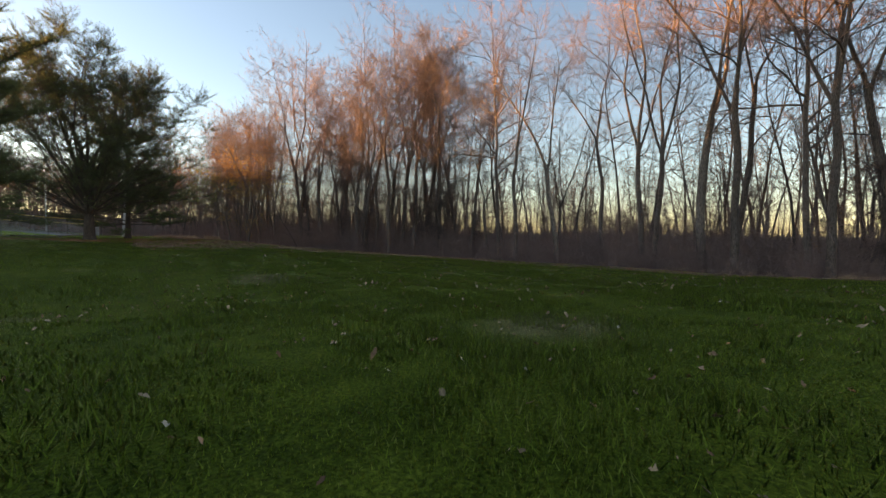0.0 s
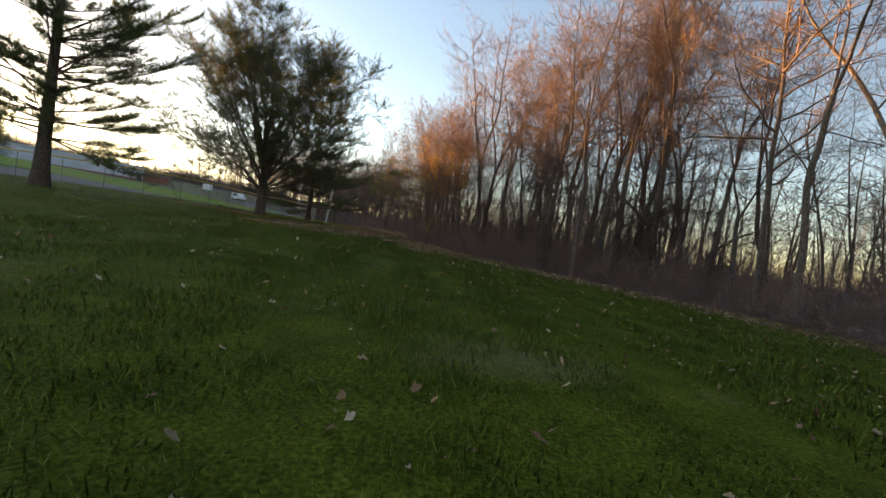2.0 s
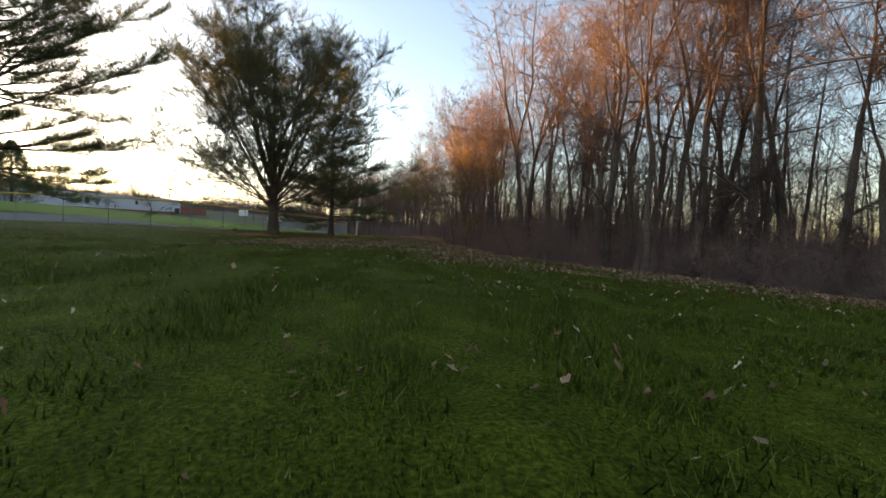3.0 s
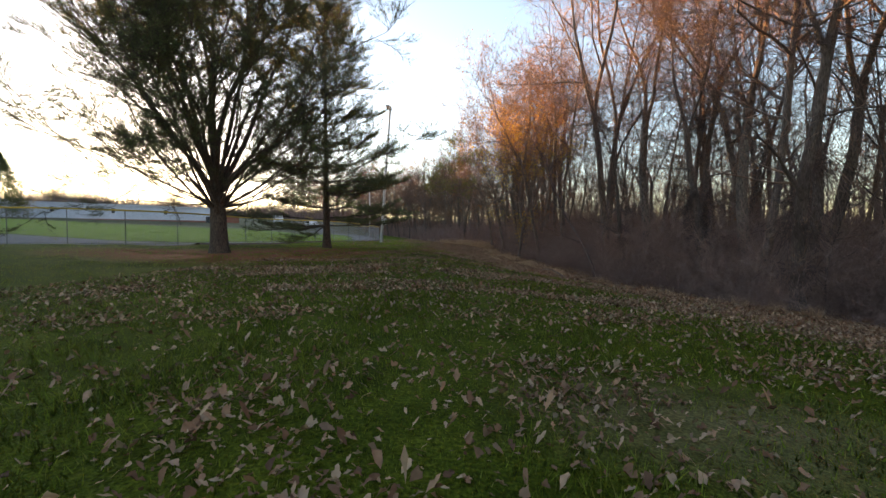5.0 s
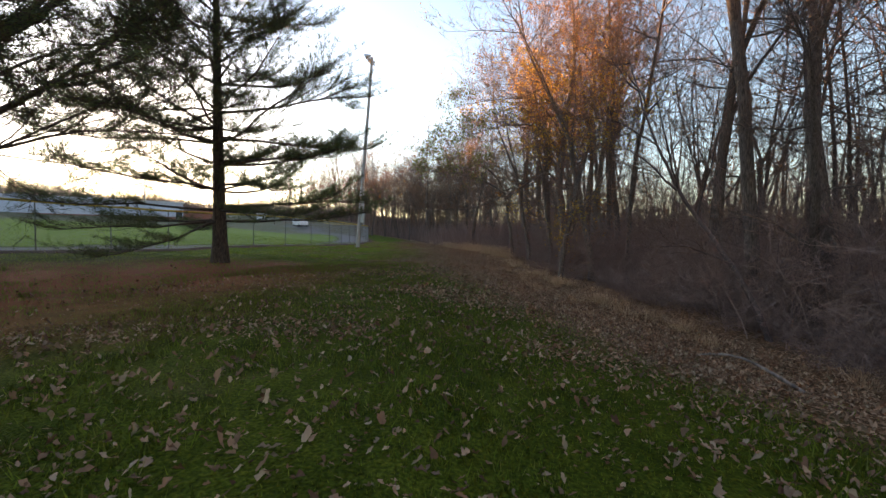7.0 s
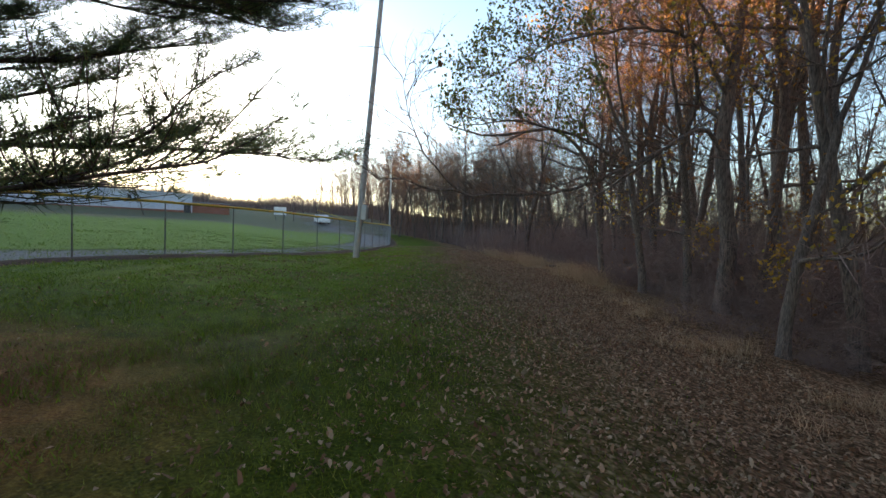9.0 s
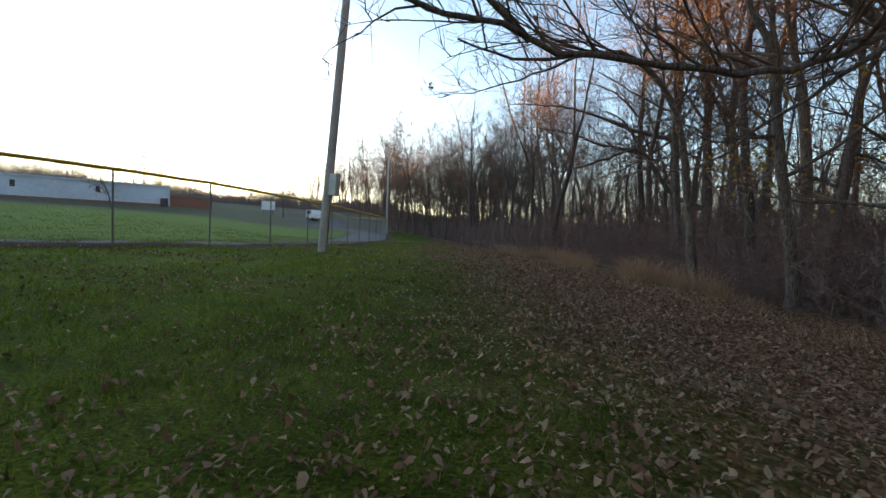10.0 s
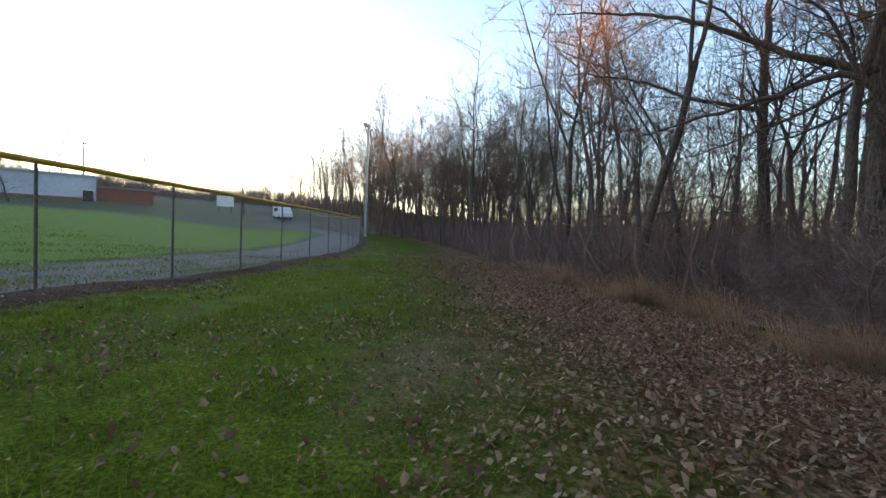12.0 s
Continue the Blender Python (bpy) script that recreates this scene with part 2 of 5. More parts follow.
def mesh_from(name, verts, faces, material, smooth=False):
    me = bpy.data.meshes.new(name)
    me.from_pydata(np.asarray(verts).tolist(), [], np.asarray(faces).tolist() if not isinstance(faces, list) else faces)
    me.materials.append(material)
    if smooth:
        me.polygons.foreach_set("use_smooth", np.ones(len(me.polygons), bool))
    me.update()
    return me


PINES = [(-11.16, 22.84), (-8.65, 30.44), (-16.4, 7.0)]


def relief(x, y):
    """Small unevenness of the lawn near the way."""
    rng = np.random.default_rng(3)
    rough = np.zeros(np.shape(x))
    for k in range(14):
        a, b, c = rng.uniform(0.3, 1.9), rng.uniform(0, 6.28), rng.uniform(0, 6.28)
        rough = rough + 0.007 * np.sin(a * (x * math.cos(b) + y * math.sin(b)) + c)
    return rough * ((np.abs(x) < 40) & (y > -40) & (y < 90))


def build_ground():
    fine_x = np.concatenate([[-2500, -1500, -900, -500, -330, -240, -190, -160, -140, -125, -110, -98, -88, -80, -73, -66, -60, -54, -49, -45, -41, -38, -35], np.arange(-33, 24, 0.5), [25, 26, 28, 30, 33, 37, 42, 48, 56, 66, 80, 110, 160, 260, 500, 900, 1500, 2500]])
    fine_y = np.concatenate([[-2500, -1500, -800, -400, -200, -120, -80, -60, -50, -44, -40], np.arange(-38, 82, 0.5), [83, 84.5, 86, 88, 90, 93, 96, 99, 103, 107, 112, 118, 125, 135, 148, 165, 190, 230, 300, 450, 800, 1500, 2500]])
    gx, gy = np.meshgrid(fine_x, fine_y)
    z = ground(gx, gy)
    z = z + relief(gx, gy)
    nx, ny = len(fine_x), len(fine_y)
    v = np.stack([gx.ravel(), gy.ravel(), z.ravel()], 1)
    i = np.arange(nx * ny).reshape(ny, nx)
    fcs = np.stack([i[:-1, :-1].ravel(), i[:-1, 1:].ravel(), i[1:, 1:].ravel(), i[1:, :-1].ravel()], 1)
    me = mesh_from("ground", v, fcs, GROUND, True)
    x, y = v[:, 0], v[:, 1]
    d = x - edge_x(y)
    fg = fence_gap(x, y)
    lim = lambda q: np.clip(q, 0, 1)
    masks = {
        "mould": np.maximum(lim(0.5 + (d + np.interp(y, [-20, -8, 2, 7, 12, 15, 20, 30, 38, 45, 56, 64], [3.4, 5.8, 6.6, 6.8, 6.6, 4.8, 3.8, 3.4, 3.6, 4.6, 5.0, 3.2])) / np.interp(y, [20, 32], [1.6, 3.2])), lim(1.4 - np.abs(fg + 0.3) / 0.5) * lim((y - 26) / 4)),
        "needle": np.maximum.reduce([lim(1.6 - np.hypot((x - px - ox) / rx, (y - py - oy) / ry) * 1.25) for (px, py), ox, oy, rx, ry in
                                     ((PINES[0], 0.5, -1.0, 7.0, 3.8), (PINES[1], 1.2, -1.2, 4.0, 3.4), (PINES[0], 3.2, 3.0, 4.8, 4.2))]),
        "bare": np.maximum.reduce([lim(1.5 - np.hypot((x - px) / rx, (y - py) / ry) * 1.3) * k for px, py, rx, ry, k in
                                   ((-3.6, -20.6, 1.1, 0.9, 0.5), (-4.9, -11.2, 1.0, 1.3, 0.6), (1.0, -11.9, 0.9, 0.5, 0.5), (3.4, 6.5, 1.6, 1.0, 0.5), (-5.9, 51.2, 0.7, 1.6, 0.7), (-6.2, 55.5, 0.9, 1.2, 0.6), (-4.4, 33.2, 1.2, 0.9, 0.3))]),
        "gravel": lim((fg + 0.1) / 0.3) * lim((4.2 - fg) / 0.3),
        "field": lim((fg - 4.2) / 0.5) * lim((25 - fg) / 3),
        "dull": np.maximum(lim((fg - 22) / 3), lim((-0.8 * x + 0.5 * (y - 40) - 50) / 8)),
        "lush": lim((y - 31) / 6) * lim((90 - y) / 20) * lim((-fg - 0.2) / 1.0) * lim((-d - np.interp(y, [38, 48], [6.0, 4.0])) / 3.0),
    }
    for name, val in masks.items():
        at = me.attributes.new(name, "FLOAT", "POINT")
        at.data.foreach_set("value", val.astype(np.float32))
    tagged(new("ground", me), "mown green lawn sloping to the woods, with needle litter and leaf mould", "lawn", kind="structure")


build_ground()


# ---- geometry helpers ----
class Tubes:
    """Collects tapered tubes along polylines into one mesh."""

    def __init__(self):
        self.v, self.f, self.n = [], [], 0

    def add(self, pts, radii, sides=6):
        pts, radii = np.asarray(pts, float), np.asarray(radii, float)
        t = np.gradient(pts, axis=0)
        t /= np.linalg.norm(t, axis=1, keepdims=True) + 1e-9
        ref = np.array([0.0, 0, 1]) if abs(t[0, 2]) < 0.8 else np.array([1.0, 0, 0])
        u = np.cross(t, ref)
        u /= np.linalg.norm(u, axis=1, keepdims=True) + 1e-9
        w = np.cross(t, u)
        a = np.linspace(0, 2 * math.pi, sides, endpoint=False)
        ring = pts[:, None] + radii[:, None, None] * (np.cos(a)[None, :, None] * u[:, None] + np.sin(a)[None, :, None] * w[:, None])
        k = len(pts)
        i = np.arange(k * sides).reshape(k, sides) + self.n
        j = np.roll(i, -1, 1)
        self.v.append(ring.reshape(-1, 3))
        self.f.append(np.stack([i[:-1], j[:-1], j[1:], i[1:]], -1).reshape(-1, 4))
        self.n += k * sides

    def many(self, p0, p1, p2, r0, r1):
        """Slim three-sided twigs, each bent once: start, middle, end."""
        m = len(p0)
        if not m:
            return
        t = p2 - p0
        t = t / (np.linalg.norm(t, axis=1, keepdims=True) + 1e-9)
        ref = np.where(np.abs(t[:, 2:3]) < 0.8, np.array([[0.0, 0, 1]]), np.array([[1.0, 0, 0]]))
        u = np.cross(t, ref)
        u /= np.linalg.norm(u, axis=1, keepdims=True) + 1e-9
        w = np.cross(t, u)
        rows = []
        for p, r in ((p0, r0), (p1, (r0 + r1) / 2), (p2, r1)):
            for a in (0, 2.0944, 4.1888):
                rows.append(p + (math.cos(a) * u + math.sin(a) * w) * np.reshape(r, (-1, 1)))
        v = np.stack(rows, 1)
        b = np.arange(m)[:, None] * 9 + self.n
        q = np.array([[0, 1, 4, 3], [1, 2, 5, 4], [2, 0, 3, 5], [3, 4, 7, 6], [4, 5, 8, 7], [5, 3, 6, 8]])
        self.v.append(v.reshape(-1, 3))
        self.f.append((b[:, None, :] + q[None]).reshape(-1, 4))
        self.n += m * 9

    def spikes(self, p0, p1, r):
        """Fine twigs: slim three-sided points."""
        m = len(p0)
        t = unit(p1 - p0)
        ref = np.where(np.abs(t[:, 2:3]) < 0.8, np.array([[0.0, 0, 1]]), np.array([[1.0, 0, 0]]))
        u = unit(np.cross(t, ref))
        w = np.cross(t, u)
        r = np.reshape(r, (-1, 1))
        v = np.stack([p0 + (math.cos(a) * u + math.sin(a) * w) * r for a in (0, 2.0944, 4.1888)] + [p1], 1)
        b = np.arange(m)[:, None] * 4 + self.n
        q = np.array([[0, 1, 3, 3], [1, 2, 3, 3], [2, 0, 3, 3]])
        self.v.append(v.reshape(-1, 3))
        self.f.append((b[:, None, :] + q[None]).reshape(-1, 4))
        self.n += m * 4

    def mesh(self, name, material, smooth=True):
        faces = np.concatenate(self.f)
        tri = faces[:, 2] == faces[:, 3]
        if tri.any():
            me = bpy.data.meshes.new(name)
            me.from_pydata(np.concatenate(self.v).tolist(), [], faces[~tri].tolist() + faces[tri][:, :3].tolist())
            me.materials.append(material)
            if smooth:
                me.polygons.foreach_set("use_smooth", np.ones(len(me.polygons), bool))
            return me
        return mesh_from(name, np.concatenate(self.v), np.concatenate(self.f), material, smooth)


def unit(v):
    return v / (np.linalg.norm(v, axis=-1, keepdims=True) + 1e-9)


def leaf_cloud(centres, size, rng, spread=0.0, droop=0.5):
    """Small folded leaves round the given places: verts and quads."""
    m = len(centres)
    c = centres + rng.normal(0, spread, (m, 3)) if spread else centres
    ax = unit(rng.normal(0, 1, (m, 3)) + np.array([0, 0, -droop]))
    sd = unit(np.cross(ax, rng.normal(0, 1, (m, 3))))
    up = np.cross(ax, sd)
    L = size * rng.uniform(0.7, 1.3, (m, 1))
    W = L * 0.36
    rows = [c, c + ax * L * 0.5 + sd * W + up * L * 0.12, c + ax * L, c + ax * L * 0.5 - sd * W + up * L * 0.12]
    v = np.stack(rows, 1).reshape(-1, 3)
    b = np.arange(m)[:, None] * 4
    return v, np.concatenate([b + np.array([[0, 1, 2]]), b + np.array([[0, 2, 3]])], 1).reshape(-1, 3)


def part(name, data, parent, label=""):
    ob = new(name, data)
    ob.parent = parent
    return tagged(ob, label) if label else ob


def limb(rng, p, d, length, segs, wander, lift):
    """A wandering line that slowly turns upwards."""
    pts, step = [np.array(p, float)], length / segs
    d = unit(np.array(d, float))
    for _ in range(segs):
        d = unit(d + rng.normal(0, wander, 3) + np.array([0, 0, lift]))
        pts.append(pts[-1] + d * step)
    return np.array(pts)


def along(pts, u):
    k = np.clip(u, 0, 1) * (len(pts) - 1)
    i = np.minimum(k.astype(int), len(pts) - 2)
    q = (k - i)[:, None]
    return pts[i] * (1 - q) + pts[i + 1] * q, unit(pts[i + 1] - pts[i])


def grow(rng, q, r, n, lo, length, open_angle, lift, wander, segs, thin):
    """Side shoots along a limb: each leaves at its own angle and curves upwards. Returns (line, base radius) pairs."""
    out = []
    sr = np.linspace(1.0, 0.14, len(q)) * r
    for k in range(n):
        u = lo + (1.0 - lo) * (k + rng.uniform(0.1, 0.9)) / n
        p, t = along(q, np.array([u]))
        side = unit(np.cross(t[0], rng.normal(0, 1, 3)))
        a = radians(open_angle * rng.uniform(0.65, 1.3))
        d = t[0] * math.cos(a) + side * math.sin(a)
        if d[2] < -0.15:
            d[2] *= -0.6
        l = length * rng.uniform(0.45, 1.2) * (1.15 - 0.65 * u)
        out.append((limb(rng, p[0], d, l, segs, wander, lift), max(float(np.interp(u, np.linspace(0, 1, len(q)), sr)) * rng.uniform(0.4, 0.62), thin)))
    return out


def bare_tree_meshes(seed, height, r0, first=0.4, limbs=12, spread=0.55, forks=1, fine=3, lean=(0, 0), leaves=0, leaf_mat=None, twig_len=1.0, bark=None, vines=0, leaf_size=0.13):
    """Meshes of a leafless hardwood: trunk with limbs, and a crown of branches and twigs; some keep leaves."""
    rng = np.random.default_rng(seed)
    wood, crown = Tubes(), Tubes()
    split = rng.uniform(0.34, 0.52)
    top = height * (split if forks > 1 else 0.98)
    slim = r0 < 0.16
    trunk = limb(rng, (0, 0, -0.3), (lean[0], lean[1], 1), top, 13, 0.075 if slim else 0.05, 0.03)
    end = 1 - split * 0.75 if forks > 1 else 0.05
    rad = r0 * (1 - (1 - end) * np.linspace(0, 1, 14) ** 1.05)
    rad[0] *= 1.5
    rad[1] *= 1.06
    wood.add(trunk, rad, 8 if slim else 10)
    stems = [(trunk, rad)]
    if forks > 1:
        a0 = rng.uniform(0, 6.28)
        for k in range(forks):
            a = a0 + k * 6.28 / forks + rng.uniform(-0.5, 0.5)
            dd = unit(trunk[-1] - trunk[-2]) + np.array([math.cos(a), math.sin(a), 0]) * rng.uniform(0.14, 0.4)
            s = limb(rng, trunk[-2 if k else -1], dd, height * (1.0 - split) * rng.uniform(0.78, 1.06), 13, 0.085, 0.045)
            sr = rad[-1] * rng.uniform(0.62, 0.86) * (1 - 0.93 * np.linspace(0, 1, 14))
            wood.add(s, sr, 7)
            stems.append((s, sr))
    main = []
    share = max(2, limbs // len(stems))
    for s, sr in stems:
        lo = (first / split if forks > 1 else first) if s is trunk else 0.12
        n = share if s is not trunk or forks == 1 else max(2, share // 2)
        if forks == 1:
            n = limbs
        main += [(q, min(r, 0.4 * r0)) for q, r in grow(rng, s, sr[0] * 0.9, n, min(lo, 0.85), height * 0.27 * (0.7 + 0.55 * spread), 45 + 32 * spread, 0.036, 0.14, 9, 0.03)]
    # short dead stubs low on the trunk
    if not slim:
        main += [(q, 0.022) for q, r in grow(rng, trunk[2:9], r0 * 0.1, 4, 0.05, height * 0.06, 75, -0.01, 0.16, 6, 0.018)]
    for q, r in main:
        wood.add(q, r * (1 - 0.86 * np.linspace(0, 1, len(q))), 6 if r > 0.04 else 4)
    carriers = main + ([(s[4:], sr[4]) for s, sr in stems[1:]] or [(trunk[6:], rad[6])])
    seconds = []
    for q, r in carriers:
        ln = np.linalg.norm(q[-1] - q[0])
        seconds += grow(rng, q, r, int(ln * (1.7 if fine > 2 else 1.25 if fine > 1 else 0.9)) + 2, 0.12, min(ln * 0.55, height * 0.13) * twig_len + 0.35, 50, 0.028, 0.15, 5, 0.0135)
    for q, r in seconds:
        crown.add(q, min(r, 0.045) * (1 - 0.7 * np.linspace(0, 1, 6)), 4 if r > 0.02 else 3)
    src = np.array([q for q, r in seconds])
    tips = src[:, -1]
    for lev, cnt, lf, rr in ((0, (4, 4, 6)[fine - 1], 0.5, 0.0085), (1, (1, 1, 2)[fine - 1], 0.6, 0.006)):
        m = len(src)
        k = np.repeat(np.arange(m), cnt)
        u = rng.uniform(0.12, 1.0, len(k)) * (src.shape[1] - 1)
        i = np.minimum(u.astype(int), src.shape[1] - 2)
        w = (u - i)[:, None]
        p0 = src[k, i] * (1 - w) + src[k, i + 1] * w
        t = unit(src[k, i + 1] - src[k, i])
        base = np.linalg.norm(src[k, -1] - src[k, 0], axis=1, keepdims=True)
        dd = unit(t * 0.85 + rng.normal(0, 0.42, p0.shape) + np.array([0, 0, 0.14]))
        L = np.maximum(base * lf * rng.uniform(0.5, 1.3, base.shape), 0.25)
        p1 = p0 + dd * L * 0.5
        p2 = p1 + unit(dd + rng.normal(0, 0.18, p0.shape) + np.array([0, 0, 0.12])) * L * 0.5
        if lev == 0 and fine > 1:
            crown.many(p0, p1, p2, np.full(len(k), rr), np.full(len(k), rr * 0.5))
        else:
            crown.spikes(p0, p2, np.full(len(k), rr))
        src = np.stack([p0, p1, p2], 1)
        tips = p2
    out = {"trunk": wood.mesh("tree_trunk", bark or BARK), "crown": crown.mesh("tree_crown", TWIG)}
    if vines:
        vt = Tubes()
        for k in range(vines):
            s, sr = stems[k % len(stems)]
            u = np.sort(rng.uniform(0.05, 0.85, 9))
            p, t = along(s, u)
            off = unit(rng.normal(0, 1, (9, 3))) * np.interp(u, np.linspace(0, 1, len(sr)), sr)[:, None] * rng.uniform(0.95, 1.2, (9, 1))
            vt.add(p + off, np.full(9, 0.018), 4)
        m = vines * 330
        pick = rng.integers(0, len(main), m)
        lines = np.array([q[np.linspace(0, len(q) - 1, 6).astype(int)] for q, r in main])[pick]
        u = rng.uniform(0, 4.99, m)
        i = u.astype(int)
        p = lines[np.arange(m), i] * (1 - (u - i))[:, None] + lines[np.arange(m), i + 1] * (u - i)[:, None]
        p = p + rng.normal(0, 0.22, (m, 3))
        dd = unit(rng.normal(0, 1, (m, 3)) + np.array([0, 0, -0.5]))
        L = rng.uniform(0.3, 1.2, (m, 1))
        p1 = p + dd * L * 0.5 + rng.normal(0, 0.1, (m, 3))
        vt.many(p, p1, p1 + unit(dd + np.array([0, 0, -0.7])) * L * 0.6, np.full(m, 0.009), np.full(m, 0.006))
        out["vine"] = vt.mesh("tree_vine", VINE)
    if leaves:
        knots = tips[rng.integers(0, len(tips), max(12, leaves // 22))]
        c = np.concatenate([knots[rng.integers(0, len(knots), leaves * 3 // 5)] + rng.normal(0, 0.45, (leaves * 3 // 5, 3)), tips[rng.integers(0, len(tips), leaves * 2 // 5)]])
        v, fc = leaf_cloud(c, leaf_size, rng, 0.06)
        out["leaves"] = mesh_from("tree_leaves", v, fc, leaf_mat or OAK_LEAF)
    return out


def tree_from(meshes, name, label, m, category="tree", group=""):
    root = new(name)
    root.matrix_world = m
    for k, me in meshes.items():
        part(k, me, root, {"vine": "dark tangle of climbing vines", "leaves": "sparse leaves clinging to the twigs"}.get(k, ""))
    return tagged(root, label, category, group)


def stand(x, y, turn=0.0, s=1.0, tilt=(0.0, 0.0), sink=0.0):
    return pose(x, y, gz(x, y) - sink, tilt[0], tilt[1], turn) @ Matrix.Scale(s, 4)


# ---- woods ----
KINDS = [
    (bare_tree_meshes(11, 29, 0.28, 0.36, 18, 0.65, 2, 3, bark=BARK_PALE), "tall pale-barked leafless tree at the wood's edge"),
    (bare_tree_meshes(12, 28, 0.24, 0.32, 20, 0.75, 3, 3), "tall grey-brown leafless tree with forked stems"),
    (bare_tree_meshes(13, 26, 0.19, 0.3, 24, 0.65, 1, 3, lean=(-0.05, 0)), "slender leafless tree leaning a little over the lawn"),
    (bare_tree_meshes(14, 20, 0.24, 0.2, 22, 0.9, 2, 3, vines=9), "dark leafless tree hung with climbing vines"),
    (bare_tree_meshes(15, 23, 0.22, 0.22, 24, 0.8, 3, 3, leaves=2600, leaf_mat=OAK_LEAF, leaf_size=0.15), "tree keeping dry orange-brown leaves in its crown"),
    (bare_tree_meshes(16, 18, 0.2, 0.16, 24, 0.95, 3, 3, leaves=3600, leaf_mat=GOLD_LEAF, leaf_size=0.16), "tree with thin golden autumn leaves in low sunlight"),
    (bare_tree_meshes(17, 27, 0.22, 0.3, 20, 0.8, 2, 3, lean=(0.05, 0.04)), "tall crooked leafless tree with rising limbs"),
    # orange leaves added to put more sunlit orange into this crown
    (bare_tree_meshes(18, 22, 0.2, 0.2, 26, 0.95, 2, 3, leaves=1300, leaf_mat=OAK_LEAF, leaf_size=0.12), "spreading leafless tree with dense fine reddish twigs"),
]
MID = [
    (bare_tree_meshes(31, 26, 0.2, 0.38, 16, 0.7, 1, 2), "leafless grey-brown tree standing inside the woods"),
    (bare_tree_meshes(32, 23, 0.19, 0.33, 16, 0.8, 2, 2), "leafless forked tree standing inside the woods"),
    (bare_tree_meshes(33, 25, 0.2, 0.38, 15, 0.8, 2, 2, leaves=300, leaf_mat=OAK_LEAF), "tree inside the woods with a few dry brown leaves"),
]
THIN = [
    (bare_tree_meshes(21, 17, 0.09, 0.3, 12, 0.75, 1, 1), "slim leafless sapling among the trunks of the woods"),
    (bare_tree_meshes(22, 13, 0.07, 0.2, 12, 0.85, 1, 1, lean=(-0.1, 0.05)), "slim crooked leafless sapling in the woods"),
    (bare_tree_meshes(23, 24, 0.14, 0.38, 13, 0.7, 1, 1), "slim tall leafless tree deeper in the woods"),
    (bare_tree_meshes(24, 9, 0.05, 0.1, 14, 0.8, 1, 1), "small many-branched leafless understorey tree"),
]
placed = []


def plant(meshes, label, x, y, turn, s, tilt=(0, 0), name="bare_tree", group="trees of the woods"):
    tree_from(meshes, name, label, stand(x, y, turn, s, tilt), "tree", group)
    placed.append((x, y))


# trees that stand out along the edge: kind, x, y, turn, scale
EDGE_TREES = [
    (0, 23.1, -10.6, 20, 1.05), (1, 22.3, -12.8, 200, 1.0), (1, 23.8, -6.0, 80, 0.95), (0, 21.5, 0.4, 130, 0.85), (2, 24.6, -15.9, 10, 1.0), (3, 23.2, -19.4, 60, 1.1),
    (3, 20.6, 10.9, 0, 0.95), (2, 20.1, 6.0, 40, 0.95), (1, 17.6, 20.4, 20, 1.1), (0, 19.4, 27.5, 300, 1.05), (1, 24.6, 24.5, 160, 1.1), (3, 23.5, 17.5, 130, 1.15),
    (0, 14.5, 25.6, 70, 1.0), (3, 12.6, 19.2, 250, 0.95), (1, 9.3, 30.9, 190, 0.95), (0, 12.2, 31.8, 100, 1.0), (1, 10.5, 36.5, 30, 1.0), (6, 15.6, 33.0, 150, 1.0), (3, 12.5, 26.4, 90, 0.9), (3, 9.4, 28.4, 200, 0.55), (3, 14.6, 32.5, 10, 0.85),
    (7, 6.0, 39.0, 90, 0.85), (5, 4.4, 38.6, 40, 0.66), (7, 11.2, 38.6, 200, 1.0), (7, 3.4, 46.4, 120, 0.7), (4, 6.6, 44.6, 20, 0.85), (5, 4.7, 45.6, 260, 0.78), (2, 8.2, 45.0, 100, 0.9), (4, 9.6, 49.5, 140, 0.9), (7, 6.4, 50.5, 310, 0.85),
    (0, 7.6, 45.6, 60, 0.8), (1, 9.6, 47.0, 150, 0.85), (1, 5.7, 53.4, 150, 0.8), (0, 7.6, 54.4, 240, 0.8),
    (2, 4.6, 57.4, 30, 0.75), (0, 8.1, 66.9, 80, 0.8), (7, 1.2, 66.0, 60, 0.62), (4, -1.2, 75.0, 60, 0.72), (7, 0.6, 71.0, 10, 0.7), (7, -5.0, 86.0, 10, 0.8),
    (7, -19.9, 97.8, 150, 0.85), (1, -16.6, 99.0, 60, 0.62), (7, -22.6, 98.0, 250, 0.62), (7, -14.0, 92.0, 20, 0.72), (2, -18.0, 101.5, 30, 0.7),
    (3, 16.4, 15.6, 30, 1.1), (6, 15.9, 23.4, 100, 1.05), (3, 18.9, 14.2, 210, 1.2), (6, 14.2, 17.2, 280, 0.95), (2, 13.3, 23.0, 140, 1.0), (7, 17.4, 30.2, 50, 1.2), (3, 21.4, 21.2, 320, 1.25),
    (6, 3.9, 62.0, 120, 0.8), (2, 7.0, 57.4, 200, 0.9), (7, 9.6, 62.0, 70, 1.0),
]
for k, x, y, turn, s in EDGE_TREES:
    plant(*KINDS[k], x, y, turn, s)

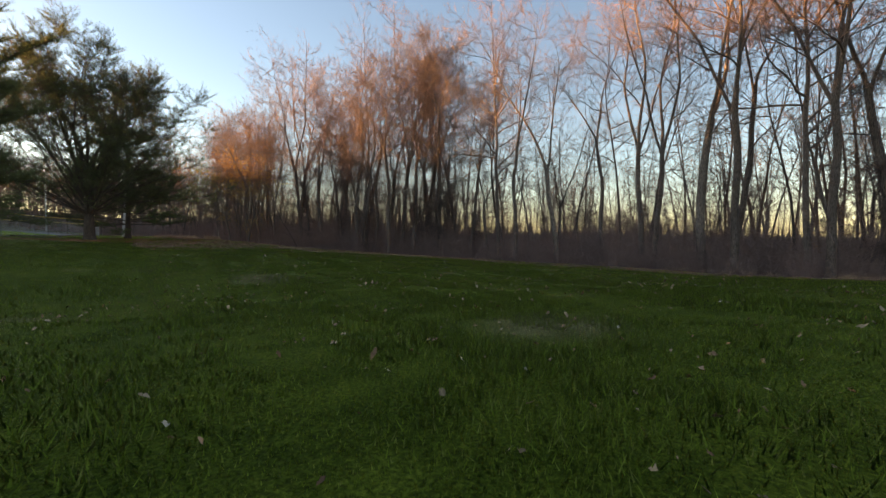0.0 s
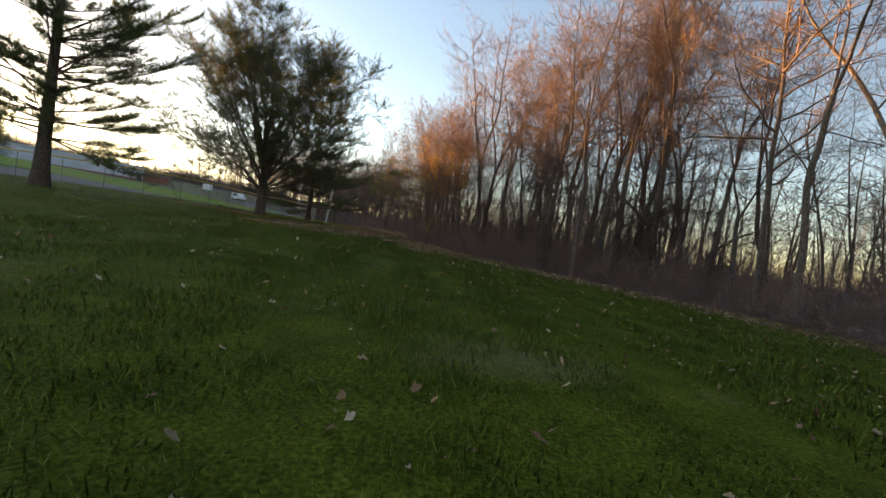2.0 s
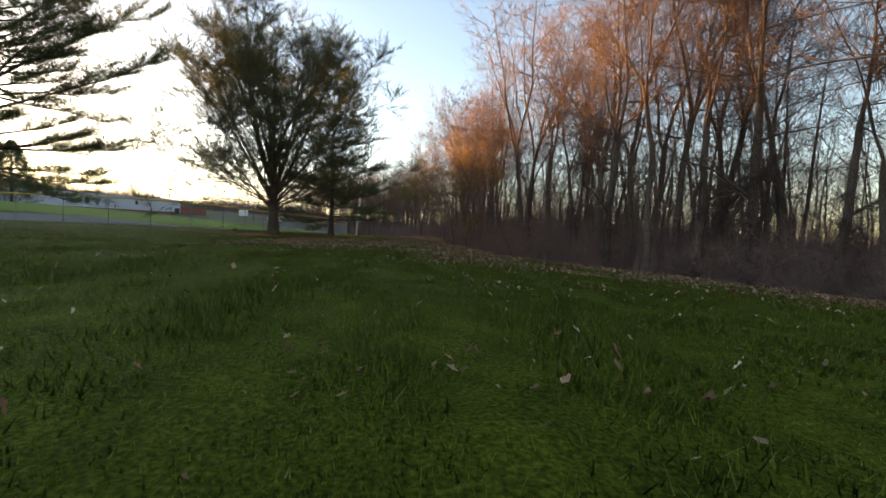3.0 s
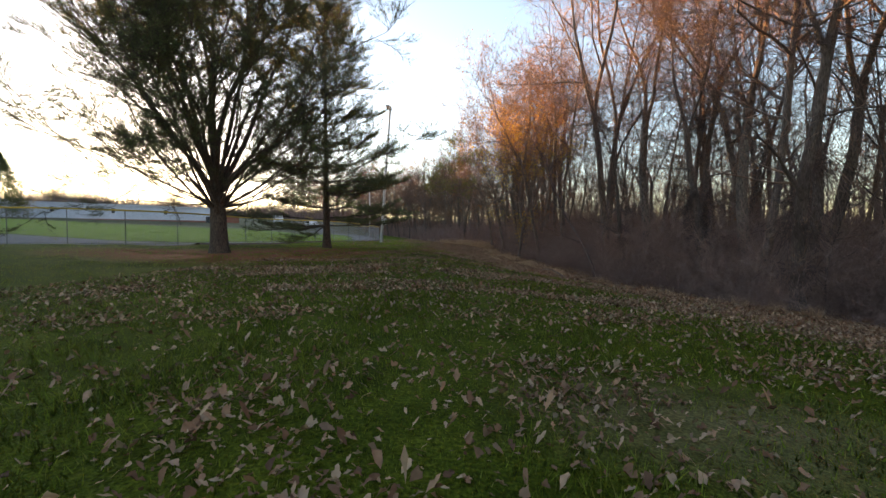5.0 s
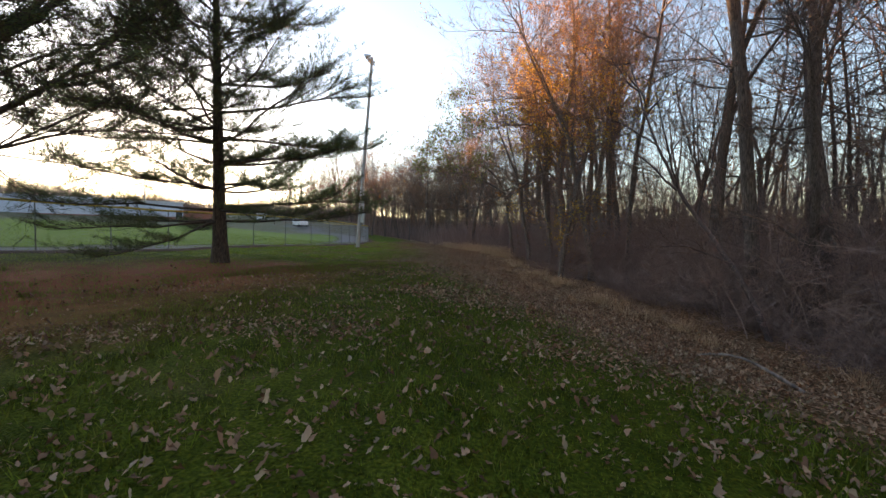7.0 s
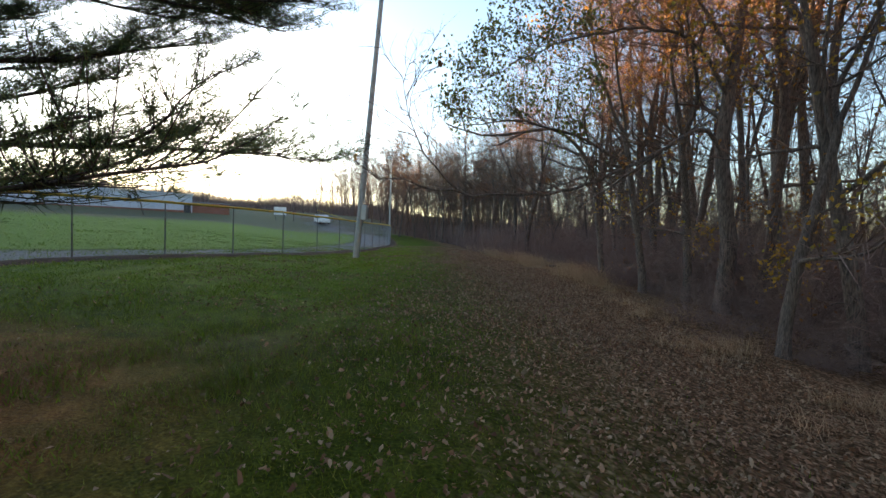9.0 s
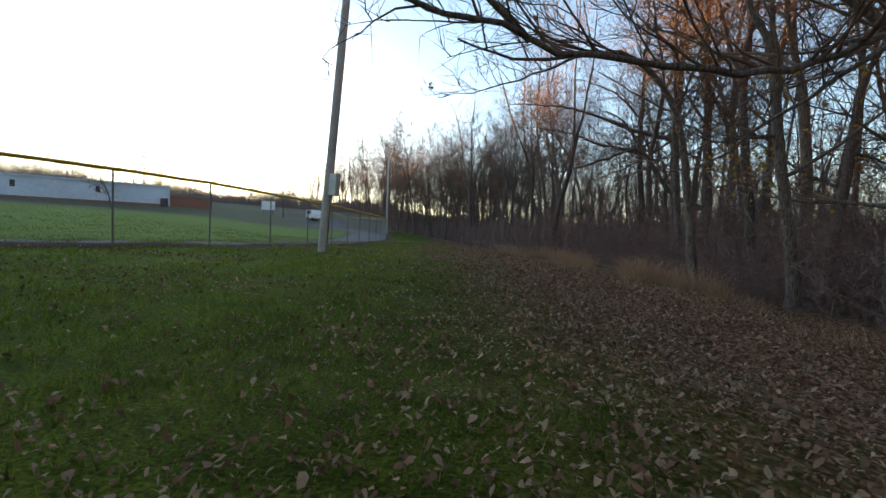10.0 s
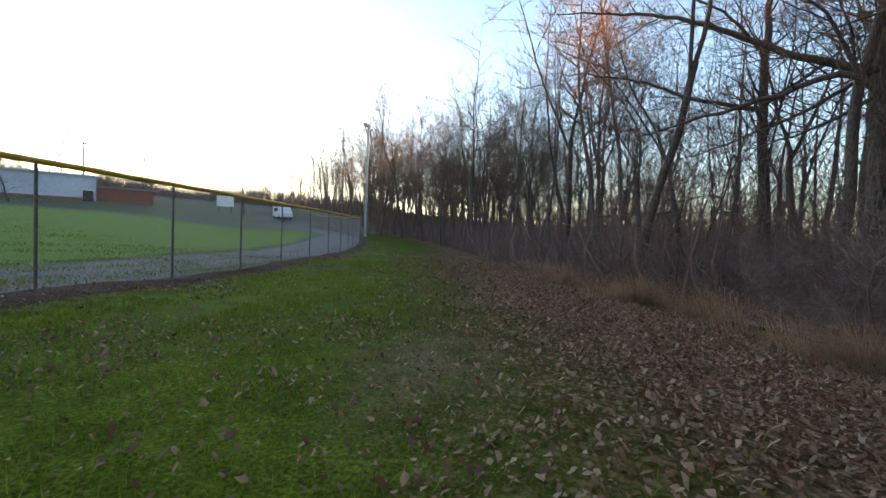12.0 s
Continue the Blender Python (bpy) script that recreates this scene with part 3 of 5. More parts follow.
end_rng = random.Random(19)
for i in range(40):
    y = end_rng.uniform(84, 128)
    x = float(np.interp(y, [84, 110, 132], [-9, -25, -40])) + end_rng.uniform(-2, 20)
    meshes, label = MID[end_rng.choice([0, 1, 1, 2])] if i < 20 else KINDS[end_rng.choice([1, 6, 7, 7])]
    plant(meshes, "bare tree closing the far end of the lawn", x, y, end_rng.uniform(0, 360), end_rng.uniform(0.55, 0.82))

wood_rng = random.Random(7)
for i in range(24):
    y = -44 + i * 4.6 + wood_rng.uniform(-1.5, 1.5)
    x = float(edge_x(y)) + (wood_rng.uniform(1.8, 9.5) if y < 38 else wood_rng.uniform(5.5, 12.0))
    if not 6 < y < 40 and all((x - a) ** 2 + (y - b) ** 2 > 3.0 for a, b in placed):
        plant(*KINDS[wood_rng.choice([0, 1, 1, 2, 2, 6, 6, 3])], x, y, wood_rng.uniform(0, 360), wood_rng.uniform(0.78, 1.02))
for i in range(150):
    for _ in range(40):
        y = wood_rng.uniform(-46, 105)
        d = 1.6 + 20 * wood_rng.random() ** 0.8
        x = float(edge_x(y)) + d + (3.0 if 6 < y < 60 else 0.0)
        if all((x - a) ** 2 + (y - b) ** 2 > (2.2 if d < 8 else 3) for a, b in placed):
            break
    if i > 40:
        plant(*THIN[wood_rng.choice([0, 0, 1, 1, 2, 2, 3, 3])], x, y, wood_rng.uniform(0, 360), wood_rng.uniform(0.7, 1.1), (wood_rng.uniform(-4, 4), wood_rng.uniform(-5, 2)))
    else:
        plant(*MID[wood_rng.choice([0, 1, 1, 2])], x, y, wood_rng.uniform(0, 360), wood_rng.uniform(0.75, 1.0), (wood_rng.uniform(-2, 2), wood_rng.uniform(-3, 1)))


def thicket_mesh(seed, w, h, count):
    """A dense tangle of bare shrub stems that rise and arch over, with side branches and fine twigs."""
    rng = np.random.default_rng(seed)
    t = Tubes()
    tips, ways = [], []
    for k in range(count):
        a, r = rng.uniform(0, 6.28), w * rng.uniform(0, 1) ** 0.6
        base = (r * math.cos(a), r * math.sin(a), -0.4)
        stem = limb(rng, base, (rng.normal(0, 0.45), rng.normal(0, 0.45), 1), h * rng.uniform(0.4, 1.0), 6, 0.2, -0.05)
        t.add(stem, rng.uniform(0.008, 0.018) * (1 - 0.75 * np.linspace(0, 1, 7)), 3)
        for j in range(6):
            p, d = along(stem, np.array([rng.uniform(0.15, 1.0)]))
            b = limb(rng, p[0], d[0] * 0.4 + rng.normal(0, 0.6, 3), rng.uniform(0.5, 1.5), 3, 0.28, -0.05)
            t.add(b, 0.008 * (1 - 0.6 * np.linspace(0, 1, 4)), 3)
            q, d = along(b, rng.uniform(0.05, 1.0, 11))
            tips.append(q)
            ways.append(d)
    p0, d = np.concatenate(tips), np.concatenate(ways)
    t.spikes(p0, p0 + unit(d * 0.5 + rng.normal(0, 0.6, p0.shape)) * rng.uniform(0.25, 0.8, (len(p0), 1)), np.full(len(p0), 0.0065))
    return t.mesh("thicket", BRUSH, False)


THICKETS = [thicket_mesh(31 + i, 2.0 + 0.4 * i, 3.4 + 0.4 * i, 48) for i in range(4)]
for i in range(290):
    y = -46 + i * 0.54
    row = i % 6
    d = (1.3, 2.8, 5.0, 8.0, 12.0, 17.0)[row] + wood_rng.uniform(-0.5, 1.2) + (1.4 if 22 < y < 62 else 0.0)
    x = float(edge_x(y)) + d
    ob = new("thicket", THICKETS[wood_rng.randrange(4)])
    size = (0.36, 0.75, 1.1, 1.25, 1.4, 1.5)[row] * wood_rng.choice([0.75, 0.9, 1.0, 1.2])
    ob.matrix_world = stand(x, y, wood_rng.uniform(0, 360), size)
    tagged(ob, "dense dark brown leafless brush under the trees", "brush", "brush of the woods", "stuff")


for i in range(52):
    y = 8 + i * 0.46
    x = float(edge_x(y)) + wood_rng.uniform(6.5, 12.0)
    ob = new("thicket", THICKETS[wood_rng.randrange(4)])
    ob.matrix_world = stand(x, y, wood_rng.uniform(0, 360), wood_rng.uniform(0.8, 1.12))
    tagged(ob, "tall dark brown leafless brush and vines among the trunks", "brush", "brush of the woods", "stuff")


def far_crowns(t, rng, x, y, z, low, high):
    """Small bare trees with rounded twiggy crowns, added to one mesh."""
    for a, b, c in zip(x, y, z):
        h = rng.uniform(low, high)
        s = limb(rng, (a, b, c - 0.2), (rng.normal(0, 0.06), rng.normal(0, 0.06), 1), h * 0.92, 6, 0.07, 0.02)
        t.add(s, 0.009 * h * rng.uniform(0.7, 1.2) * (1 - 0.88 * np.linspace(0, 1, 7)), 5)
        k = 26
        u = rng.uniform(0.28, 0.98, k)
        p, tt = along(s, u)
        dd = unit(tt * 0.45 + rng.normal(0, 0.6, (k, 3)) * np.array([1, 1, 0.5]))
        L = h * 0.3 * rng.uniform(0.5, 1.15, (k, 1)) * (1.25 - u[:, None] * 0.75)
        p1 = p + dd * L * 0.5
        p2 = p1 + unit(dd + rng.normal(0, 0.3, (k, 3)) + np.array([0, 0, 0.25])) * L * 0.6
        t.many(p, p1, p2, np.full(k, 0.0016 * h), np.full(k, 0.0007 * h))
        q = np.repeat(np.arange(k), 5)
        w = rng.uniform(0.1, 1, (len(q), 1))
        s0 = p1[q] * (1 - w) + p2[q] * w
        d3 = unit(rng.normal(0, 0.6, s0.shape) + dd[q] * 0.8 + np.array([0, 0, 0.15]))
        t.spikes(s0, s0 + d3 * rng.uniform(0.03, 0.1, (len(q), 1)) * h, np.full(len(q), 0.0008 * h))


def far_woods():
    """Distant bare woods behind and at the end of the lawn."""
    rng = np.random.default_rng(5)
    t = Tubes()
    n = 640
    y = rng.uniform(-80, 175, n)
    d = 14 + 80 * rng.random(n) ** 1.4
    x = edge_x(y) + d
    m = 260
    fy = rng.uniform(100, 190, m)
    fx = np.interp(fy, [90, 110, 150, 200], [-12, -26, -52, -95]) + rng.uniform(-4, 40, m)
    x, y = np.concatenate([x, fx]), np.concatenate([y, fy])
    z = ground(x, y)
    far_crowns(t, rng, x, y, z, 12, 22)
    ob = new("far_woods", t.mesh("far_woods", TWIG, False))
    tagged(ob, "distant leafless grey-brown woods at the end of the lawn", "woods", kind="stuff")
    # brush floor of the far woods
    t = Tubes()
    m = 9000
    by = rng.uniform(60, 190, m)
    bx = np.interp(by, [60, 78, 90, 110, 150, 200], [-2, -8, -12, -24, -50, -90]) + rng.uniform(0, 30, m)
    p0 = np.stack([bx, by, ground(bx, by) - 0.1], 1)
    h = rng.uniform(0.8, 3.2, (m, 1))
    p1 = p0 + np.concatenate([rng.normal(0, 0.35, (m, 2)), h * 0.5], 1)
    p2 = p1 + np.concatenate([rng.normal(0, 0.6, (m, 2)), h * 0.5], 1)
    t.many(p0, p1, p2, np.full(m, 0.05), np.full(m, 0.012))
    tagged(new("far_brush", t.mesh("far_brush", BRUSH, False)), "dark brown brush under the far woods", "brush", kind="stuff")


far_woods()


def deep_brush():
    """Saplings and scrub that close the view between the trunks."""
    rng = np.random.default_rng(6)
    m = 38000
    y = rng.uniform(-70, 112, m)
    x = edge_x(y) + rng.uniform(10, 46, m)
    p0 = np.stack([x, y, ground(x, y) - 0.1], 1)
    h = (rng.gamma(1.2, 1.7, (m, 1)) + 0.8) * np.interp(y, [-20, 10, 30, 44], [1.2, 1.15, 1.25, 1.6])[:, None]
    h = h * (0.45 + 1.1 * step01(clump(y + 0.5 * x, x * 0.0, 7, 0.5) * 0.8 + 0.5))[:, None]
    p1 = p0 + np.concatenate([rng.normal(0, 0.35, (m, 2)) * h, h], 1)
    t = Tubes()
    t.spikes(p0, p1, rng.uniform(0.012, 0.04, m))
    k = rng.integers(0, m, 3 * m)
    s0 = p0[k] + (p1[k] - p0[k]) * rng.uniform(0.1, 0.95, (3 * m, 1))
    t.spikes(s0, s0 + unit(rng.normal(0, 1, (3 * m, 3)) + np.array([0, 0, 0.4])) * rng.uniform(0.4, 1.7, (3 * m, 1)), np.full(3 * m, 0.013))
    tagged(new("deep_brush", t.mesh("deep_brush", BRUSH, False)), "grey-brown scrub deep in the woods", "brush", kind="stuff")


deep_brush()


# ---- white pines ----
def needle_tufts(centres, dirs, rng, size=0.16, per=9, w=0.012):
    """Sprays of narrow needles: one thin folded blade each."""
    m = len(centres)
    k = np.repeat(np.arange(m), per)
    d = unit(dirs[k] * 0.75 + rng.normal(0, 0.62, (len(k), 3)))
    sd = unit(np.cross(d, rng.normal(0, 1, d.shape)))
    L = size * rng.uniform(0.6, 1.25, (len(k), 1))
    c = centres[k] + rng.normal(0, 0.03, (len(k), 3))
    v = np.stack([c - sd * w, c + sd * w, c + d * L], 1).reshape(-1, 3)
    return v, np.arange(len(v)).reshape(-1, 3)


def needle_branch(rng, q, br, wood, fine, cen, dirs, rate, bare=0.35, steps=(0.3, 0.55, 0.78, 1.0)):
    """One branch with its side shoots; notes where the needle tufts sit."""
    l = np.linalg.norm(q[-1] - q[0])
    wood.add(q, br * (1 - 0.8 * np.linspace(0, 1, len(q))), 5)
    m = max(6, int(l * rate))
    p0, tt = along(q, rng.uniform(bare, 1.0, m))
    sd = unit(np.cross(tt, np.array([[0, 0, 1.0]])))
    dd = unit(tt * 0.9 + sd * rng.choice([-1, 1], (m, 1)) * rng.uniform(0.4, 1.0, (m, 1)) + np.array([0, 0, 0.18]) + rng.normal(0, 0.15, (m, 3)))
    L = min(l, 5.0) * 0.2 * rng.uniform(0.5, 1.2, (m, 1)) + 0.25
    p1 = p0 + dd * L * 0.5
    p2 = p1 + unit(dd + np.array([0, 0, 0.25])) * L * 0.5
    fine.many(p0, p1, p2, np.full(m, 0.008), np.full(m, 0.004))
    for w in steps:
        cen.append(p0 + (p2 - p0) * w)
        dirs.append(unit(p2 - p0))


def finish_pine(rng, wood, fine, cen, dirs, size, per, wide):
    v, fc = needle_tufts(np.concatenate(cen), np.concatenate(dirs), rng, size, per, wide)
    return {"trunk": wood.mesh("pine_trunk", PINE_BARK), "branch": fine.mesh("pine_branch", PINE_BARK), "needles": mesh_from("pine_needles", v, fc, NEEDLES)}


def pine_meshes(seed, height, r0, first=0.18, reach=4.6, per=8, size=0.2, wide=0.011, longs=()):
    """White pine with one straight trunk and flat tiers of branches."""
    rng = np.random.default_rng(seed)
    wood, fine, cen, dirs = Tubes(), Tubes(), [], []
    trunk = limb(rng, (0, 0, -0.3), (0, 0, 1), height * 0.99, 14, 0.012, 0.02)
    rad = r0 * (1 - 0.92 * np.linspace(0, 1, 15) ** 0.9)
    rad[0] *= 1.45
    rad[1] *= 1.08
    wood.add(trunk, rad, 12)
    for wk in range(21):
        u = float(np.clip(first + (0.985 - first) * (wk + rng.uniform(-0.3, 0.3)) / 20, first, 0.99))
        p, t = along(trunk, np.array([u]))
        hz = p[0, 2] / height
        for b in range(rng.integers(4, 7)):
            a = rng.uniform(0, 6.28)
            up = np.interp(hz, [0.1, 0.5, 1.0], [-0.02, 0.22, 0.9]) + rng.normal(0, 0.12)
            l = reach * (1.12 - hz) ** 0.62 * rng.uniform(0.6, 1.12)
            q = limb(rng, p[0], (math.cos(a), math.sin(a), up), l, 7, 0.09, 0.03)
            br = max(min(np.interp(u, np.linspace(0, 1, 15), rad) * 0.3, 0.05), 0.012)
            needle_branch(rng, q, br, wood, fine, cen, dirs, 11.0)
    for z, a, up, l in longs:
        p, t = along(trunk, np.array([z / height]))
        q = limb(rng, p[0], (math.sin(radians(a)), math.cos(radians(a)), up), l, 9, 0.06, 0.012)
        needle_branch(rng, q, 0.06, wood, fine, cen, dirs, 10.0, 0.3)
        for u in (0.35, 0.5, 0.62, 0.74):
            p, t = along(q, np.array([u]))
            side = rng.choice([-1, 1])
            d = t[0] + side * 0.8 * np.array([-t[0][1], t[0][0], 0.1])
            needle_branch(rng, limb(rng, p[0], d, l * 0.36, 6, 0.08, 0.02), 0.024, wood, fine, cen, dirs, 10.0, 0.25)
    return finish_pine(rng, wood, fine, cen, dirs, size, per, wide)


def vase_pine_meshes(seed, height, r0, per, size, wide):
    """Old white pine whose short trunk breaks into a fan of rising stems under a round crown."""
    rng = np.random.default_rng(seed)
    wood, fine, cen, dirs = Tubes(), Tubes(), [], []
    trunk = limb(rng, (0, 0, -0.3), (0, 0, 1), 4.2, 6, 0.012, 0.02)
    wood.add(trunk, r0 * np.array([1.45, 1.05, 0.95, 0.88, 0.8, 0.68, 0.5]), 14)
    stems = []
    for k, (n, tilt, length, zlo, thick) in enumerate(((3, 7, 0.8, 3.8, 0.46), (7, 21, 0.8, 2.9, 0.34), (9, 36, 0.78, 2.3, 0.27), (9, 52, 0.69, 1.9, 0.18), (9, 67, 0.58, 1.8, 0.11), (6, 82, 0.47, 2.0, 0.08))):
        for j in range(n):
            a = j * 6.283 / n + k * 0.9 + rng.uniform(-0.3, 0.3)
            th = radians(tilt + rng.uniform(-6, 6))
            z = zlo + rng.uniform(0, 0.9)
            p, _ = along(trunk, np.array([(z + 0.3) / 4.5]))
            l = height * length * rng.uniform(0.86, 1.02)
            s = limb(rng, p[0], (math.cos(a) * math.sin(th), math.sin(a) * math.sin(th), math.cos(th)), l, 13, 0.085, 0.014)
            sr = r0 * thick * rng.uniform(0.85, 1.1) * (1 - 0.93 * np.linspace(0, 1, 14))
            wood.add(s, sr, 8)
            stems.append((s, sr, l))
            for q, r in grow(rng, s, sr[0], 3 if tilt < 30 else 4, 0.2, l * 0.42, 32, 0.012, 0.1, 13, 0.025):
                qr = min(r, sr[0] * 0.5) * (1 - 0.9 * np.linspace(0, 1, 14))
                wood.add(q, qr, 6)
                stems.append((q, qr, np.linalg.norm(q[-1] - q[0])))
    for s, sr, l in stems:
        for k in range(int(l * 8.0)):
            u = 0.32 + 0.67 * rng.random() ** 0.7
            p, t = along(s, np.array([u]))
            if rng.random() > np.interp(p[0, 2], [4, 9, 12], [0.27, 0.46, 0.82]):
                continue
            d = t[0] * 0.55 + unit(rng.normal(0, 1, 3)) * np.array([1, 1, 0.55]) + np.array([0, 0, 0.1])
            ln = rng.uniform(0.7, 2.3) * (1.15 - 0.35 * u)
            needle_branch(rng, limb(rng, p[0], d, ln, 5, 0.12, 0.04), max(float(np.interp(u, np.linspace(0, 1, 14), sr)) * 0.35, 0.012), wood, fine, cen, dirs, 8.0, 0.2, (0.2, 0.42, 0.62, 0.82, 1.0))
    return finish_pine(rng, wood, fine, cen, dirs, size, per, wide)


def pine(meshes, label, x, y, turn, s=1.0):
    root = new("pine_tree")
    root.matrix_world = stand(x, y, turn, s)
    part("trunk", meshes["trunk"], root)
    crown = part("crown", meshes["needles"], root, "dark green tufts of long pine needles")
    part("branch", meshes["branch"], crown)
    tagged(root, label, "pine", "white pines on the lawn")


pine(vase_pine_meshes(41, 16.2, 0.4, 3, 0.16, 0.0064), "broad many-stemmed white pine standing in brown needle litter", *PINES[0], 20)
SINGLE = pine_meshes(42, 15.5, 0.25, 0.11, 5.4, 14, 0.16, 0.0055,
                     ((2.3, 42, 0.05, 5.6), (3.1, 24, 0.1, 6.0), (3.9, 50, 0.14, 6.0), (4.7, 34, 0.15, 6.4), (5.6, 58, 0.2, 6.0), (6.6, 28, 0.2, 5.6), (3.0, 300, 0.05, 5.0)))
pine(SINGLE, "straight single-trunk white pine beside the ball field fence", *PINES[1], 0)
pine(pine_meshes(43, 16.0, 0.33, 0.16, 4.8, 15, 0.18, 0.0075, ((4.6, 118, 0.75, 7.0), (5.6, 105, 0.95, 8.0), (3.4, 128, 0.02, 4.6), (7.4, 130, 0.8, 6.5), (3.0, 290, 0.0, 5.0), (4.8, 300, 0.3, 6.0))), "tall white pine with long bare lower limbs", *PINES[2], 70)


# ---- ball field fence ----
def box_mesh(name, sx, sy, sz, material, bevel=0.0, z0=0.0):
    bm = bmesh.new()
    bmesh.ops.create_cube(bm, size=1.0)
    bmesh.ops.scale(bm, vec=(sx, sy, sz), verts=bm.verts)
    bmesh.ops.translate(bm, vec=(0, 0, sz / 2 + z0), verts=bm.verts)
    if bevel:
        bmesh.ops.bevel(bm, geom=bm.edges[:], offset=bevel, segments=2, affect="EDGES")
    me = bpy.data.meshes.new(name)
    bm.to_mesh(me)
    bm.free()
    me.materials.append(material)
    return me


FENCE_H, POST_GAP = 2.0, 2.75
fence_run = spline(FENCE, 0.05)
lead = int(round(np.argmin(np.abs(fence_run[:, 1] - 52.4)))) % 55
posts = fence_run[lead::55]


def wire_mesh(length, h):
    """Woven wire between two posts, along x from 0."""
    t = Tubes()
    p = 0.075
    n = int((length + h) / p)
    rows = []
    for k in range(n):
        c = -h + k * p
        for s in (1, -1):
            a0 = max(0, c)
            a1 = min(length, c + h)
            if a1 - a0 < 0.02:
                continue
            za, zb = a0 - c, a1 - c
            if s < 0:
                rows.append(((length - a0, 0.004, za), (length - a1, 0.004, zb)))
            else:
                rows.append(((a0, -0.004, za), (a1, -0.004, zb)))
    r = np.array(rows)
    t.many(r[:, 0], (r[:, 0] + r[:, 1]) / 2, r[:, 1], np.full(len(r), 0.0011), np.full(len(r), 0.0011))
    return t.mesh("chain_link", WIRE, False)


def fence():
    root = new("ball_field_fence")
    tagged(root, "chain-link ball field fence with dark posts and yellow top guard", "fence")
    tp = Tubes()
    tp.add([(0, 0, -0.15), (0, 0, 1.0), (0, 0, FENCE_H - 0.02)], [0.024, 0.024, 0.024], 8)
    post_me = tp.mesh("post", POST_MAT)
    link = wire_mesh(POST_GAP, FENCE_H - 0.06)
    for k, (x, y) in enumerate(posts):
        o = part("post", post_me, root)
        o.location = (x, y, gz(x, y))
        if k + 1 < len(posts):
            x2, y2 = posts[k + 1]
            z1, z2 = gz(x, y), gz(x2, y2)
            L = math.hypot(x2 - x, y2 - y)
            o = part("chain_link", link, root, "grey woven wire")
            ang = math.atan2(y2 - y, x2 - x)
            shear = Matrix(((1, 0, 0, 0), (0, 1, 0, 0), ((z2 - z1) / POST_GAP, 0, 1, 0), (0, 0, 0, 1)))
            o.matrix_local = Matrix.Translation((x, y, z1 + 0.03)) @ Matrix.Rotation(ang, 4, "Z") @ Matrix.Diagonal((L / POST_GAP, 1, 1, 1)) @ shear
    run = spline(FENCE, 0.8)
    rng = np.random.default_rng(9)
    zz = ground(run[:, 0], run[:, 1]) + FENCE_H + rng.normal(0, 0.006, len(run))
    cap = Tubes()
    cap.add(np.column_stack([run, zz]), np.full(len(run), 0.048), 8)
    part("top_guard", cap.mesh("top_guard", CAP), root, "yellow plastic tube along the top rail")
    rail = Tubes()
    rail.add(np.column_stack([run, ground(run[:, 0], run[:, 1]) + 0.06]), np.full(len(run), 0.012), 6)
    part("bottom_wire", rail.mesh("bottom_wire", POST_MAT), root)


fence()


# ---- light poles ----
def light_pole(x, y, height, lean, box=True):
    root = new("light_pole")
    root.matrix_world = pose(x, y, gz(x, y), lean[0], lean[1], 0)
    t = Tubes()
    n = 16
    t.add([(0, 0, -0.3 + (height + 0.3) * k / (n - 1)) for k in range(n)], np.linspace(0.16, 0.1, n), 18)
    part("pole", t.mesh("pole", POLE_MAT), root, "weathered grey round pole")
    part("crossarm", box_mesh("crossarm", 0.08, 1.6, 0.1, STEEL, 0.008, height - 0.35), root)
    for k in (-0.6, 0.0, 0.6):
        lt = Tubes()
        lt.add([(0.05, k, height - 0.1), (-0.12, k, height - 0.12), (-0.3, k, height - 0.18), (-0.34, k, height - 0.2)], [0.07, 0.12, 0.2, 0.21], 12)
        part("floodlight", lt.mesh("floodlight", STEEL), root)
    if box:
        o = part("control_box", box_mesh("control_box", 0.24, 0.32, 0.72, BOX_MAT, 0.012), root, "grey metal box with a hinged door")
        o.location = (0.247, -0.08, 1.92)
        d = part("box_door", box_mesh("box_door", 0.02, 0.28, 0.66, BOX_MAT, 0.008), o)
        d.location = (0.126, 0, 0.03)
        for z in (1.98, 2.52):
            s = Tubes()
            s.add([(0.157 * math.cos(a), 0.157 * math.sin(a), z) for a in np.linspace(0, 6.283, 25)], np.full(25, 0.012), 5)
            part("strap", s.mesh("strap", STEEL), root, "bright steel strap")
        c = Tubes()
        c.add([(0.23, -0.1, 1.93), (0.21, -0.11, 1.7), (0.172, -0.08, 1.45), (0.164, -0.05, 0.8), (0.17, -0.05, 0.0)], np.full(5, 0.014), 6)
        part("conduit", c.mesh("conduit", POST_MAT), root, "dark cable conduit")
    return tagged(root, "tall grey light pole leaning slightly, control box strapped on" if box else "tall slim light pole standing at the far fence", "light pole")


light_pole(-9.44, 48.49, 14.4, (0, 4.4), True)
light_pole(-22.8, 93.3, 12.5, (0, 0), False)


# ---- field side: buildings, evergreens, vehicle ----
PANEL = simple("pale_panel", (0.42, 0.46, 0.52), (0.52, 0.56, 0.62), 2, 0.6, b=0.05)
BRICK_RED = simple("red_brick", (0.2, 0.085, 0.06), (0.3, 0.13, 0.09), 14, 0.9, b=0.2)
ROOF_GREY = simple("grey_roof", (0.16, 0.16, 0.17), (0.24, 0.24, 0.25), 4, 0.9, b=0.1)
GLASS_DARK = simple("dark_glass", (0.03, 0.035, 0.04), (0.06, 0.065, 0.07), 2, 0.15, b=0)
WHITE_PAINT = simple("white_paint", (0.68, 0.68, 0.67), (0.8, 0.8, 0.79), 5, 0.5, b=0.03)
